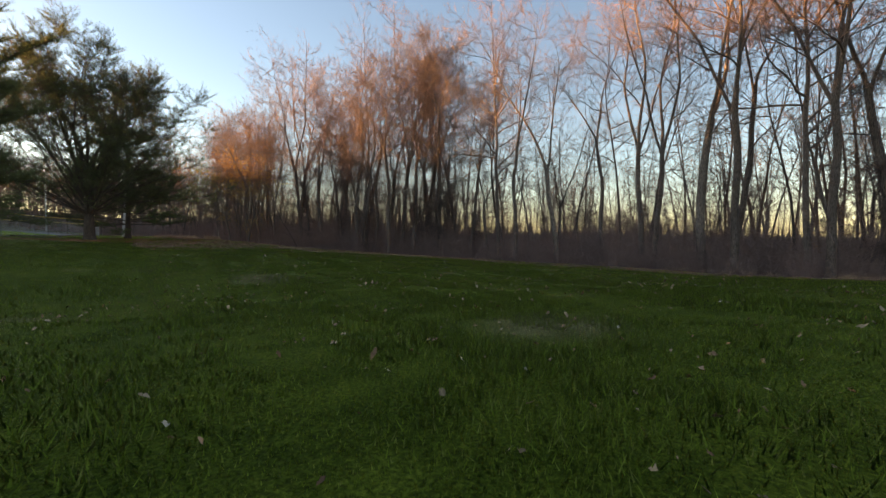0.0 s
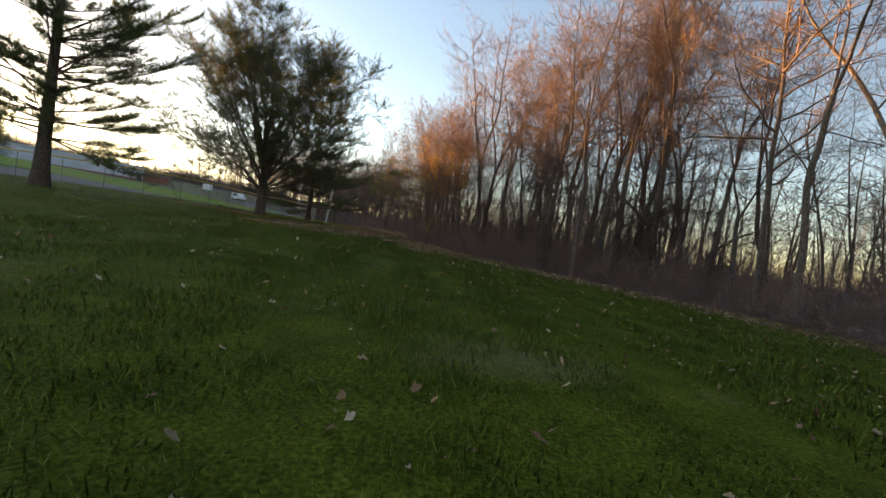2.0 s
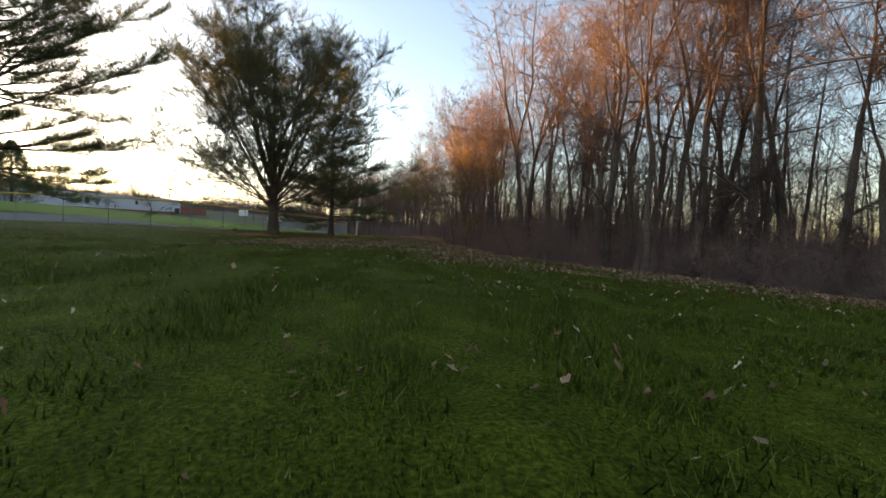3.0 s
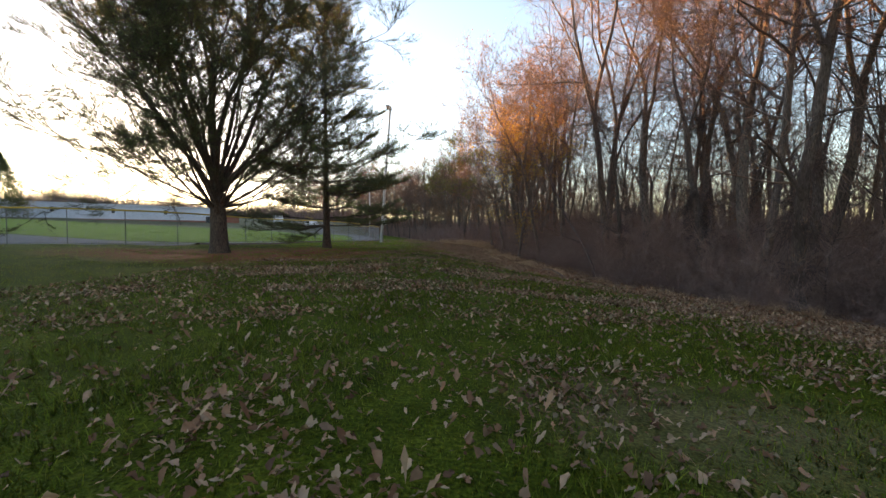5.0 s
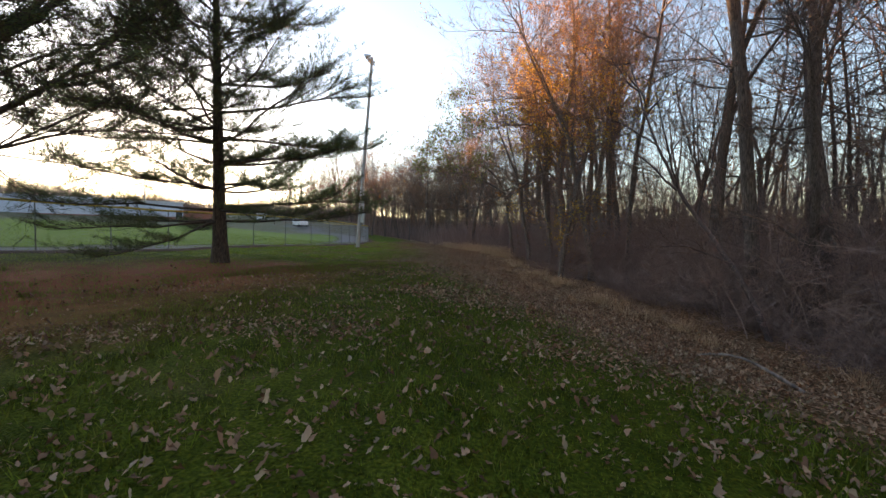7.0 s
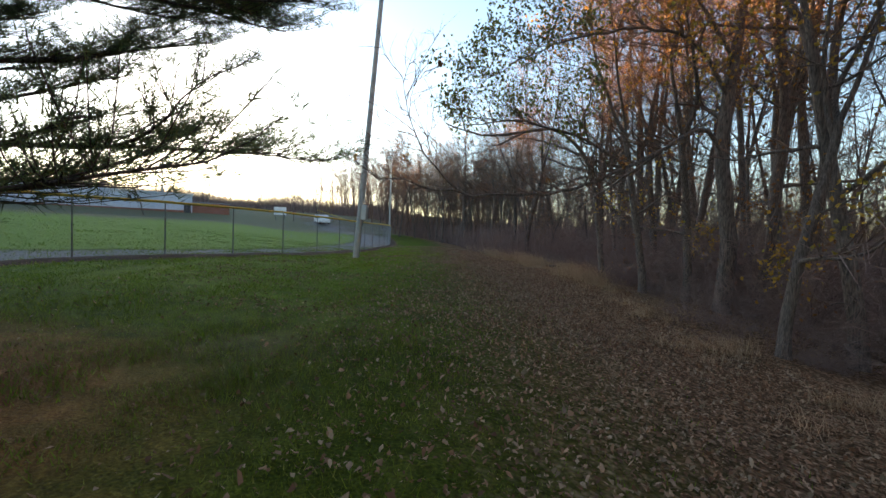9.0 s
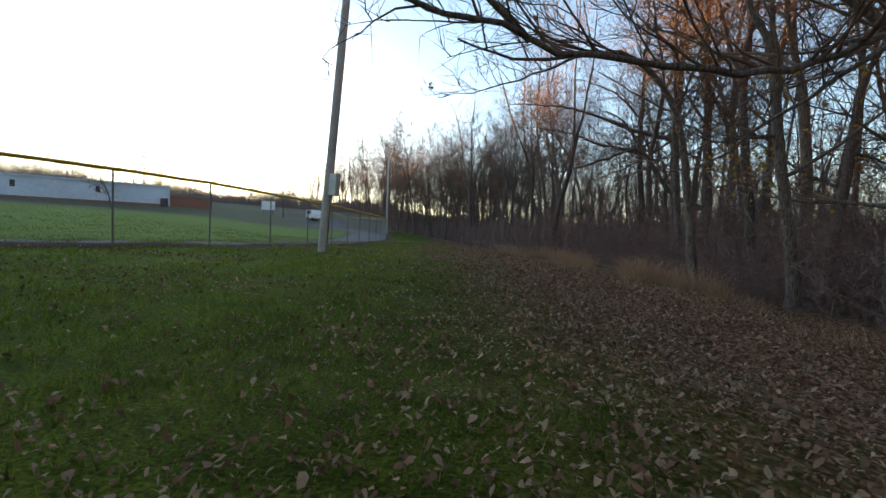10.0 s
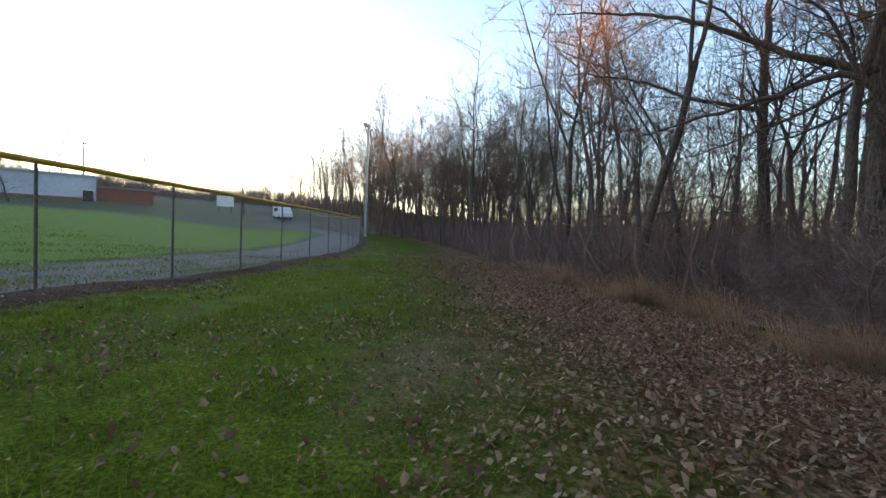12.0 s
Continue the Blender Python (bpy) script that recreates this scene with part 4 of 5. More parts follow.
RUBBER = simple("rubber", (0.02, 0.02, 0.02), (0.04, 0.04, 0.04), 20, 0.9, b=0.1)


def block(name, parent, p, size, material, label="", bevel=0.0):
    o = part(name, box_mesh(name, *size, material, bevel), parent, label)
    o.location = p
    return o


def long_building():
    """Low flat-roofed building beyond the field; local x runs along the front."""
    x0, y0, x1, y1 = -92.0, 47.0, -54.0, 96.9
    L = math.hypot(x1 - x0, y1 - y0)
    root = new("long_building")
    root.matrix_world = Matrix.Translation(((x0 + x1) / 2, (y0 + y1) / 2, 2.6)) @ Matrix.Rotation(math.atan2(y1 - y0, x1 - x0), 4, "Z")
    block("wall", root, (-3, 6, -1.5), (L - 6, 12, 5.3), PANEL, "pale grey-blue wall panels")
    block("brick_base", root, (-3, -0.1, -1.5), (L - 6.4, 0.3, 2.7), BRICK_RED, "red-brown brick base course")
    block("roof", root, (-3, 6, 3.8), (L - 5.6, 12.5, 0.2), PANEL)
    block("brick_wing", root, (L / 2 - 3, 5.5, -1.5), (6, 10, 4.1), BRICK_RED, "red-brown brick end wing")
    block("wing_roof", root, (L / 2 - 3, 5.5, 2.6), (6.3, 10.4, 0.2), ROOF_GREY)
    door = block("door", root, (L / 2 - 6.8, -0.3, 0.0), (1.0, 0.1, 2.1), GLASS_DARK)
    block("frame", door, (0, 0.03, 2.1), (1.2, 0.12, 0.1), WHITE_PAINT)
    for k in range(6):
        px = -L / 2 + 5.0 + k * 8.6
        w = block("window", root, (px, -0.02, 2.3), (0.5, 0.12, 0.9), GLASS_DARK)
        block("frame", w, (0, -0.05, -0.08), (0.7, 0.08, 0.08), WHITE_PAINT)
    for k in range(5):
        block("vent", root, (-L / 2 + 6 + k * 9.5, 7, 4.0), (1.4, 1.2, 0.6), ROOF_GREY)
    tagged(root, "long low pale building with brick base beyond the field", "building")


long_building()


def gable_house(x, y, turn, w, d, h, rise):
    root = new("gable_house")
    root.matrix_world = pose(x, y, gz(x, y) - 0.3, 0, 0, turn)
    block("wall", root, (0, 0, 0), (w, d, h), WHITE_PAINT, "white clapboard walls")
    v = [(-w / 2 - 0.3, -d / 2 - 0.3, h - 0.1), (w / 2 + 0.3, -d / 2 - 0.3, h - 0.1), (0, -d / 2 - 0.3, h + rise), (-w / 2 - 0.3, d / 2 + 0.3, h - 0.1), (w / 2 + 0.3, d / 2 + 0.3, h - 0.1), (0, d / 2 + 0.3, h + rise)]
    part("roof", mesh_from("roof", v, [[0, 1, 2], [3, 5, 4], [0, 2, 5, 3], [1, 4, 5, 2], [0, 3, 4, 1]], ROOF_GREY), root, "grey shingle gable roof")
    g = [(-w / 2, -d / 2 - 0.32, h - 0.1), (w / 2, -d / 2 - 0.32, h - 0.1), (0, -d / 2 - 0.32, h + rise * 0.86)]
    part("gable", mesh_from("gable", g + [(a, b + 0.02, c) for a, b, c in g], [[0, 1, 2], [5, 4, 3]], WHITE_PAINT), root)
    for px in (-w / 4, w / 4):
        for pz in (1.2, 3.6):
            if pz + 1.2 < h:
                win = block("window", root, (px, -d / 2 - 0.01, pz), (0.9, 0.1, 1.3), GLASS_DARK)
                block("sill", win, (0, -0.04, -0.08), (1.1, 0.1, 0.08), WHITE_PAINT)
    return tagged(root, "white gabled house with grey roof beyond the field", "house")


gable_house(-74.0, 60.0, 50, 6.0, 9.0, 7.0, 2.4)


def conifer(x, y, h, seed):
    rng = np.random.default_rng(seed)
    t = Tubes()
    t.add([(0, 0, -0.2), (0, 0, h * 0.5), (0, 0, h)], [0.2, 0.12, 0.02], 7)
    m = 5200
    u = rng.random(m) ** 0.75
    a = rng.uniform(0, 6.28, m)
    r = h * 0.3 * (1 - u ** 1.8) ** 0.8 * rng.uniform(0.35, 1.0, m) ** 0.5 * (1 + 0.25 * np.sin(a * 5 + u * 30))
    c = np.stack([r * np.cos(a), r * np.sin(a), 0.3 + u * (h - 0.3)], 1)
    v, fc = needle_tufts(c, unit(np.stack([np.cos(a), np.sin(a), np.full(m, 0.2)], 1)), rng, 0.5, 5)
    root = new("evergreen_tree")
    root.matrix_world = pose(x, y, gz(x, y), 0, 0, rng.uniform(0, 360))
    part("trunk", t.mesh("trunk", PINE_BARK), root)
    part("crown", mesh_from("crown", v, fc, NEEDLES), root, "dense dark green foliage")
    return tagged(root, "dense dark evergreen tree near the far houses", "tree")


conifer(-51.5, 45.4, 7.8, 61)
conifer(-53, 42, 7.0, 62)


def van(x, y, turn):
    root = new("white_van")
    root.matrix_world = pose(x, y, gz(x, y), 0, 0, turn)
    bm = bmesh.new()
    prof = [(-2.4, 0.35), (2.35, 0.35), (2.4, 0.95), (1.6, 1.15), (0.95, 1.85), (-2.2, 1.95), (-2.4, 1.7)]
    a = [bm.verts.new((px, -0.9, pz)) for px, pz in prof]
    b = [bm.verts.new((px, 0.9, pz)) for px, pz in prof]
    bm.faces.new(a)
    bm.faces.new(b[::-1])
    for k in range(len(prof)):
        q = (k + 1) % len(prof)
        bm.faces.new((a[q], a[k], b[k], b[q]))
    bmesh.ops.bevel(bm, geom=bm.edges[:], offset=0.07, segments=2, affect="EDGES")
    me = bpy.data.meshes.new("van_body")
    bm.to_mesh(me)
    bm.free()
    me.materials.append(WHITE_PAINT)
    part("body", me, root)
    for sy in (-0.905, 0.905):
        block("window", root, (-0.4, sy, 1.2), (2.4, 0.03, 0.5), GLASS_DARK)
    w = block("windscreen", root, (1.3, 0, 1.2), (0.04, 1.5, 0.72), GLASS_DARK)
    w.rotation_euler = (0, radians(-42), 0)
    ty = Tubes()
    ty.add([(0, -0.11, 0), (0, -0.09, 0), (0, 0.09, 0), (0, 0.11, 0)], [0.2, 0.33, 0.33, 0.2], 16)
    tyre = ty.mesh("wheel", RUBBER)
    for px in (-1.5, 1.5):
        for sy in (-0.82, 0.82):
            o = part("wheel", tyre, root)
            o.location = (px, sy, 0.33)
    return tagged(root, "white van parked beyond the ball field", "van")


van(-41.4, 107.2, -45)
FIELD_LIGHT = light_pole(-80.6, 109.4, 8.6, (0, 0), False)
tagged(FIELD_LIGHT, "tall floodlight mast with three lamps beyond the field", "light pole")


def far_sign(x, y):
    root = new("field_sign")
    root.matrix_world = pose(x, y, gz(x, y), 0, 0, 35)
    for px in (-0.8, 0.8):
        block("post", root, (px, 0, 0), (0.1, 0.1, 1.0), POST_MAT)
    block("panel", root, (0, 0, 0.9), (2.2, 0.08, 1.5), WHITE_PAINT, "plain pale panel", 0.01)
    return tagged(root, "pale sign board on two posts beyond the field", "sign")


far_sign(-47.8, 102.8)

# bare trees and shrubs on the slope beyond the field
FAR_TREES = [bare_tree_meshes(201, 4.5, 0.065, 0.22, 16, 1.1, 2, 2, twig_len=1.2), bare_tree_meshes(202, 3.5, 0.05, 0.18, 16, 1.2, 3, 2, twig_len=1.2), bare_tree_meshes(203, 5.5, 0.07, 0.25, 18, 1.0, 2, 2, twig_len=1.2),
             bare_tree_meshes(204, 3, 0.045, 0.2, 14, 1.2, 3, 2, leaves=500, leaf_mat=GOLD_LEAF, leaf_size=0.1)]
slope_rng = random.Random(17)
for i in range(44):
    a = radians(slope_rng.uniform(-80, -14))
    r = slope_rng.choice([slope_rng.uniform(76, 92), slope_rng.uniform(104, 128), slope_rng.uniform(104, 128)])
    x, y = -4 + r * math.sin(a), 38 + r * math.cos(a)
    off = ((x + 92) * 46 - (y - 47) * 35) / 57.8
    if -14 < off < 3 and x < -50:
        x, y = x + 0.8 * (5 - off), y - 0.6 * (5 - off)
    kind = slope_rng.choice([0, 0, 1, 1, 2, 3])
    label = "small autumn tree with golden leaves beyond the field" if kind == 3 else "small leafless tree on the slope beyond the field"
    tree_from(FAR_TREES[kind], "small_tree" if kind < 3 else "autumn_tree", label, stand(x, y, slope_rng.uniform(0, 360), slope_rng.uniform(1.2, 2.1)), "tree", "trees beyond the field")


for i in range(24):
    y = slope_rng.uniform(76, 126)
    x = float(np.interp(y, [66, 78, 90, 110, 132], [-2, -6, -11, -23, -38])) + slope_rng.uniform(0, 16)
    meshes, label = KINDS[slope_rng.choice([7, 7, 1, 6])]
    tree_from(meshes, "twiggy_tree", "bare twiggy tree closing the far end of the lawn", stand(x, y, slope_rng.uniform(0, 360), slope_rng.uniform(0.42, 0.68)), "tree", "trees of the far end")


def hedge_line():
    """Scrubby skyline on the far ridge."""
    rng = np.random.default_rng(71)
    m = 15000
    a = np.radians(rng.uniform(-95, -8, m))
    r = rng.uniform(112, 150, m)
    x, y = -4 + r * np.sin(a), 38 + r * np.cos(a)
    z = ground(x, y) - 0.1
    hh = (1.6 + 1.6 * np.sin(a * 21) * np.sin(a * 9 + 1)) * rng.uniform(0.5, 1.5, m) + 1.6
    t = Tubes()
    p0 = np.stack([x, y, z], 1)
    p2 = p0 + np.stack([rng.normal(0, 0.7, m), rng.normal(0, 0.7, m), hh], 1)
    t.spikes(p0, p2, np.full(m, 0.06))
    k = rng.integers(0, m, m)
    s0 = p0[k] + (p2[k] - p0[k]) * rng.uniform(0.4, 1.0, (m, 1))
    t.spikes(s0, s0 + unit(rng.normal(0, 1, (m, 3)) + np.array([0, 0, 0.8])) * rng.uniform(0.6, 1.8, (m, 1)), np.full(m, 0.03))
    n = 190
    a = np.radians(rng.uniform(-100, -10, n))
    r = rng.uniform(108, 150, n)
    x, y = -4 + r * np.sin(a), 38 + r * np.cos(a)
    far_crowns(t, rng, x, y, ground(x, y), 4.5, 9.0)
    tagged(new("far_scrub", t.mesh("far_scrub", BRUSH, False)), "bare scrub and small trees along the far ridge", "scrub", kind="stuff")


hedge_line()


# ---- trees whose limbs reach over the lawn, leaning and fallen wood ----
def limbed_tree(x, y, seed, trunk, r0, limbs, label, crown=0, rate=2.6, twig=0.9, leaves=None, bark=None, name="reaching_tree"):
    """A tree with a trunk line and long limbs, both as (x, y, z) from its foot; each limb bears branches and twigs. leaves: (kind, number, size, low end of the limb)."""
    rng = np.random.default_rng(seed)
    wood, fine = Tubes(), Tubes()
    t = spline(trunk, 0.55)
    t = t + rng.normal(0, 0.02, t.shape)
    rad = r0 * (1 - 0.8 * np.linspace(0, 1, len(t)) ** 1.1)
    rad[0] *= 1.35
    wood.add(t, rad, 10)
    lines = [(q, r) for q, r in grow(rng, t, r0 * 0.8, crown, 0.35, 4.5, 52, 0.04, 0.12, 9, 0.03)] if crown else []
    reach = []
    for r, pts in limbs:
        q = spline(pts, 0.45)
        q = q + rng.normal(0, 0.045, q.shape) * np.linspace(0.2, 1, len(q))[:, None]
        lines.append((q, r))
        reach.append(q)
    branches = []
    for q, r in lines:
        wood.add(q, r * (1 - 0.86 * np.linspace(0, 1, len(q))), 7)
        ln = np.linalg.norm(q[-1] - q[0])
        second = grow(rng, q, r, int(ln * rate) + 2, 0.18, 2.3, 48, 0.02, 0.17, 6, 0.011)
        for b, br in second:
            fine.add(b, min(br, 0.03) * (1 - 0.75 * np.linspace(0, 1, 7)), 4)
            for c, cr in grow(rng, b, br, 4, 0.15, twig, 45, 0.015, 0.18, 4, 0.006):
                fine.add(c, 0.0075 * (1 - 0.6 * np.linspace(0, 1, 5)), 3)
                branches.append(c)
    src = np.array(branches)
    k = np.repeat(np.arange(len(src)), 4)
    u = rng.uniform(0.1, 1, len(k)) * 3.999
    i = u.astype(int)
    w = (u - i)[:, None]
    p0 = src[k, i] * (1 - w) + src[k, i + 1] * w
    p2 = p0 + unit(unit(src[k, i + 1] - src[k, i]) + rng.normal(0, 0.5, p0.shape)) * rng.uniform(0.15, 0.5, (len(k), 1))
    fine.spikes(p0, p2, np.full(len(k), 0.0045))
    root = new(name)
    root.matrix_world = stand(x, y)
    part("trunk", wood.mesh("trunk", bark or BARK), root)
    part("crown", fine.mesh("crown", TWIG), root)
    for kind, count, size, centre, radius in leaves or ():
        if centre:
            near = p2[np.linalg.norm((p2 - np.array(centre)) / np.array(radius), axis=1) < 1.0]
        else:
            near = p2
        knots = near[rng.integers(0, len(near), max(6, count // 9))]
        c = knots[rng.integers(0, len(knots), count)] + rng.normal(0, 0.13 if centre else 0.04, (count, 3))
        v, fc = leaf_cloud(c, size, rng, 0.02, 1.0)
        part("foliage" if kind is GREEN_LEAF else "leaves", mesh_from("leaves", v, fc, kind), root, "olive-green leaves still on the outer limbs" if kind is GREEN_LEAF else "scattered curled brown leaves")
    return tagged(root, label, "tree", "trees of the woods")


def up_from(x, y, *pts):
    """World points as steps from a tree's foot."""
    g = gz(x, y)
    return [(a - x, b - y, c - g) for a, b, c in pts]


# old oak with a long low limb and an olive-leaved one
ox, oy = 5.19, 43.8
limbed_tree(ox, oy, 81, [(0, 0, -0.3), (0.1, 0, 2.5), (-0.25, -0.1, 5.2), (0.1, 0.2, 8.5), (0.6, 0.4, 13), (0.5, 0.9, 17)], 0.27,
            [(0.075, up_from(ox, oy, (5.0, 43.7, 3.9), (4.2, 43.1, 4.9), (2.6, 42.0, 4.0), (0.4, 40.6, 2.9), (-2.0, 39.0, 2.4), (-4.1, 37.5, 2.6), (-5.1, 36.8, 3.2))),
             (0.07, up_from(ox, oy, (5.0, 43.8, 6.2), (3.6, 42.9, 7.6), (1.4, 41.5, 7.4), (-0.8, 40.2, 6.4), (-2.4, 39.2, 5.2))),
             (0.065, up_from(ox, oy, (5.1, 43.8, 7.4), (3.4, 43.0, 9.2), (1.0, 41.8, 9.0), (-1.6, 40.0, 8.0))),
             (0.06, up_from(ox, oy, (1.6, 41.3, 3.5), (0.2, 41.0, 4.3), (-1.6, 40.4, 4.6), (-3.4, 39.6, 4.2))),
             (0.03, up_from(ox, oy, (-2.6, 38.6, 2.4), (-3.5, 37.9, 3.4), (-4.0, 37.6, 5.2))),
             (0.05, up_from(ox, oy, (2.8, 42.2, 4.1), (1.6, 42.4, 3.2), (0.2, 42.3, 2.2), (-0.8, 42.0, 1.7)))],
            "old oak with a long low limb reaching over the lawn", 9, 4.0, 0.9,
            [(OAK_LEAF, 150, 0.1, None, None), (GREEN_LEAF, 5200, 0.09, up_from(ox, oy, (-1.2, 40.0, 6.6))[0], (3.0, 2.6, 3.0))])
# slim dark tree that arches over the lawn
dx, dy = 2.32, 49.72
limbed_tree(dx, dy, 83, up_from(dx, dy, (2.45, 49.8, -0.8), (2.1, 49.6, 2.2), (1.5, 49.4, 4.9), (0.0, 48.8, 6.3), (-1.6, 48.2, 6.1), (-3.1, 47.6, 5.8), (-4.8, 47.0, 6.2)), 0.14,
            [(0.05, up_from(dx, dy, (1.2, 49.3, 5.3), (0.9, 49.5, 7.4), (0.2, 49.8, 9.4))), (0.045, up_from(dx, dy, (-1.4, 48.2, 6.1), (-3.2, 47.0, 5.0), (-5.2, 46.4, 4.4))), (0.04, up_from(dx, dy, (-0.4, 48.7, 6.3), (-2.0, 48.8, 7.4), (-4.0, 48.4, 7.6)))],
            "slim dark tree arching out over the lawn", 5, 2.8, 0.8, [(OAK_LEAF, 160, 0.09, None, None)])
# tree with a crooked low limb
fx, fy = 6.14, 59.95
limbed_tree(fx, fy, 84, [(0, 0, -0.3), (0.1, 0, 3.5), (0.0, 0.1, 8), (-0.2, 0.3, 14), (0.1, 0.2, 19)], 0.3,
            [(0.15, up_from(fx, fy, (6.1, 59.9, 2.6), (4.6, 60.2, 3.4), (3.0, 60.3, 5.7), (1.6, 60.6, 5.4), (-0.3, 60.8, 4.8), (-2.4, 61.1, 4.2))),
             (0.08, up_from(fx, fy, (6.0, 59.9, 7.0), (4.2, 59.4, 9.0), (1.8, 59.0, 10.0))), (0.07, up_from(fx, fy, (3.0, 60.3, 5.7), (2.0, 60.0, 7.2), (0.4, 59.8, 8.0)))],
            "leafless tree with a crooked low limb", 12, 2.2, 0.9, [(GREEN_LEAF, 500, 0.14, (-1.0, 0, 9.0), (3, 3, 3))])
# low-forked tree with level limbs
hx, hy = 5.2, 68.7
limbed_tree(hx, hy, 85, [(0, 0, -0.3), (-0.1, 0, 4), (-0.4, 0.1, 9), (-0.3, 0.2, 15), (-0.2, 0.2, 20)], 0.27,
            [(0.12, up_from(hx, hy, (4.8, 68.8, 7.2), (2.2, 69.1, 7.8), (-1.0, 69.5, 9.0), (-4.5, 69.9, 9.5))), (0.11, up_from(hx, hy, (4.8, 68.7, 7.4), (6.6, 68.5, 8.8), (8.3, 68.4, 10.4))),
             (0.09, up_from(hx, hy, (4.8, 68.8, 9.5), (2.6, 68.4, 11.5), (-0.5, 68.0, 12.5)))],
            "low-forked leafless tree with level limbs", 14, 2.0, 1.0)
# stout tree with long level limbs over the dry grass
kx, ky = 5.75, 63.5
limbed_tree(kx, ky, 86, [(0, 0, -0.3), (0.05, 0, 4), (-0.1, 0.1, 8), (0.1, 0.2, 14), (0.1, 0.3, 20)], 0.34,
            [(0.15, up_from(kx, ky, (5.6, 63.5, 6.9), (3.2, 63.7, 7.6), (-0.3, 63.8, 9.0), (-4.4, 64.0, 9.4))), (0.08, up_from(kx, ky, (5.6, 63.6, 7.0), (3.3, 64.3, 5.5), (-0.4, 65.1, 4.0))),
             (0.08, up_from(kx, ky, (5.6, 63.4, 6.2), (3.6, 62.8, 5.0), (1.0, 62.4, 4.0))), (0.1, up_from(kx, ky, (5.7, 63.5, 8.4), (4.0, 62.4, 10.2), (1.0, 61.4, 11.4)))],
            "stout leafless tree with long level limbs", 10, 2.2, 1.0, None, BARK_PALE)
# leaning dark tree at the edge
lx, ly = 7.7, 27.3
limbed_tree(lx, ly, 87, [(0, 0, -0.3), (-0.5, 0.7, 1.6), (-1.5, 1.6, 3.6), (-2.2, 2.6, 6.0), (-2.6, 3.4, 8.5)], 0.075,
            [(0.035, [(-0.6, 0.8, 1.8), (-1.6, 0.6, 2.2), (-2.6, 0.8, 2.3)]), (0.04, [(-1.6, 1.7, 3.8), (-2.8, 1.6, 4.8), (-3.6, 2.0, 5.2)])],
            "dead leaning tree with bare side twigs at the wood's edge", 7, 3.4, 0.9, None, VINE, "leaning_tree")


def stick(name, pts, r0, r1, material, label, category, twigs=0, seed=1):
    rng = np.random.default_rng(seed)
    p = np.array(pts, float)
    fine = spline(p, max(0.2, np.linalg.norm(p[-1] - p[0]) / 16))
    t = Tubes()
    t.add(fine, np.linspace(r0, r1, len(fine)), 8)
    root = new(name, t.mesh(name, material))
    if twigs:
        c, d = along(fine, rng.uniform(0.3, 1, twigs))
        dd = unit(d + rng.normal(0, 0.6, (twigs, 3)))
        tw = Tubes()
        tw.spikes(c, c + dd * rng.uniform(0.3, 1.4, (twigs, 1)), np.full(twigs, 0.012))
        tagged(part("twigs", tw.mesh("twigs", material, False), root), kind="stuff")
    return tagged(root, label, category)


def on_ground(x, y, up=0.0):
    return (x, y, gz(x, y) + up)


stick("fallen_log", [on_ground(1.6, 53.0, 0.16), on_ground(0.2, 55.2, 0.2), on_ground(-0.9, 57.4, 0.15)], 0.09, 0.06, BARK, "fallen log lying in the leaf litter by the woods", "log", 0, 3)
stick("fallen_branch", [on_ground(5.2, 22.4, 0.03), on_ground(4.6, 22.9, 0.3), on_ground(4.0, 23.2, 0.12)], 0.03, 0.012, BARK_PALE, "pale fallen branch lying on leaves", "branch", 0, 5)


# ---- fallen leaves, grass, dry grass ----
PATH_XY = np.array([(-7.9, -24.3), (-3.7, -20.2), (-1.5, -17.9), (-0.2, -15.2), (0.2, -12.6), (1.4, -6), (1.8, -0.3), (1.3, 6.3), (0.7, 12.8), (1.0, 16.1), (0.2, 22), (-0.9, 28.2), (-2.5, 35), (-3.9, 41.4), (-5.1, 47.3), (-6.6, 55), (-8.5, 63)])


def side_of_path(x, y):
    """Distance from the middle line of the lawn strip."""
    return x - np.interp(y, PATH_XY[:, 1], PATH_XY[:, 0])


# loose piles of leaves: x, y, half widths
LEAF_PILES = [(0.0, 5.4, 0.7, 0.6), (1.35, 3.1, 0.3, 0.4), (2.5, 3.4, 0.5, 0.6), (3.1, 2.75, 0.3, 0.3), (2.3, 6.1, 0.7, 0.6), (1.0, 2.6, 0.25, 0.25), (1.0, 4.9, 0.6, 0.5), (4.0, 3.4, 0.6, 0.5)]


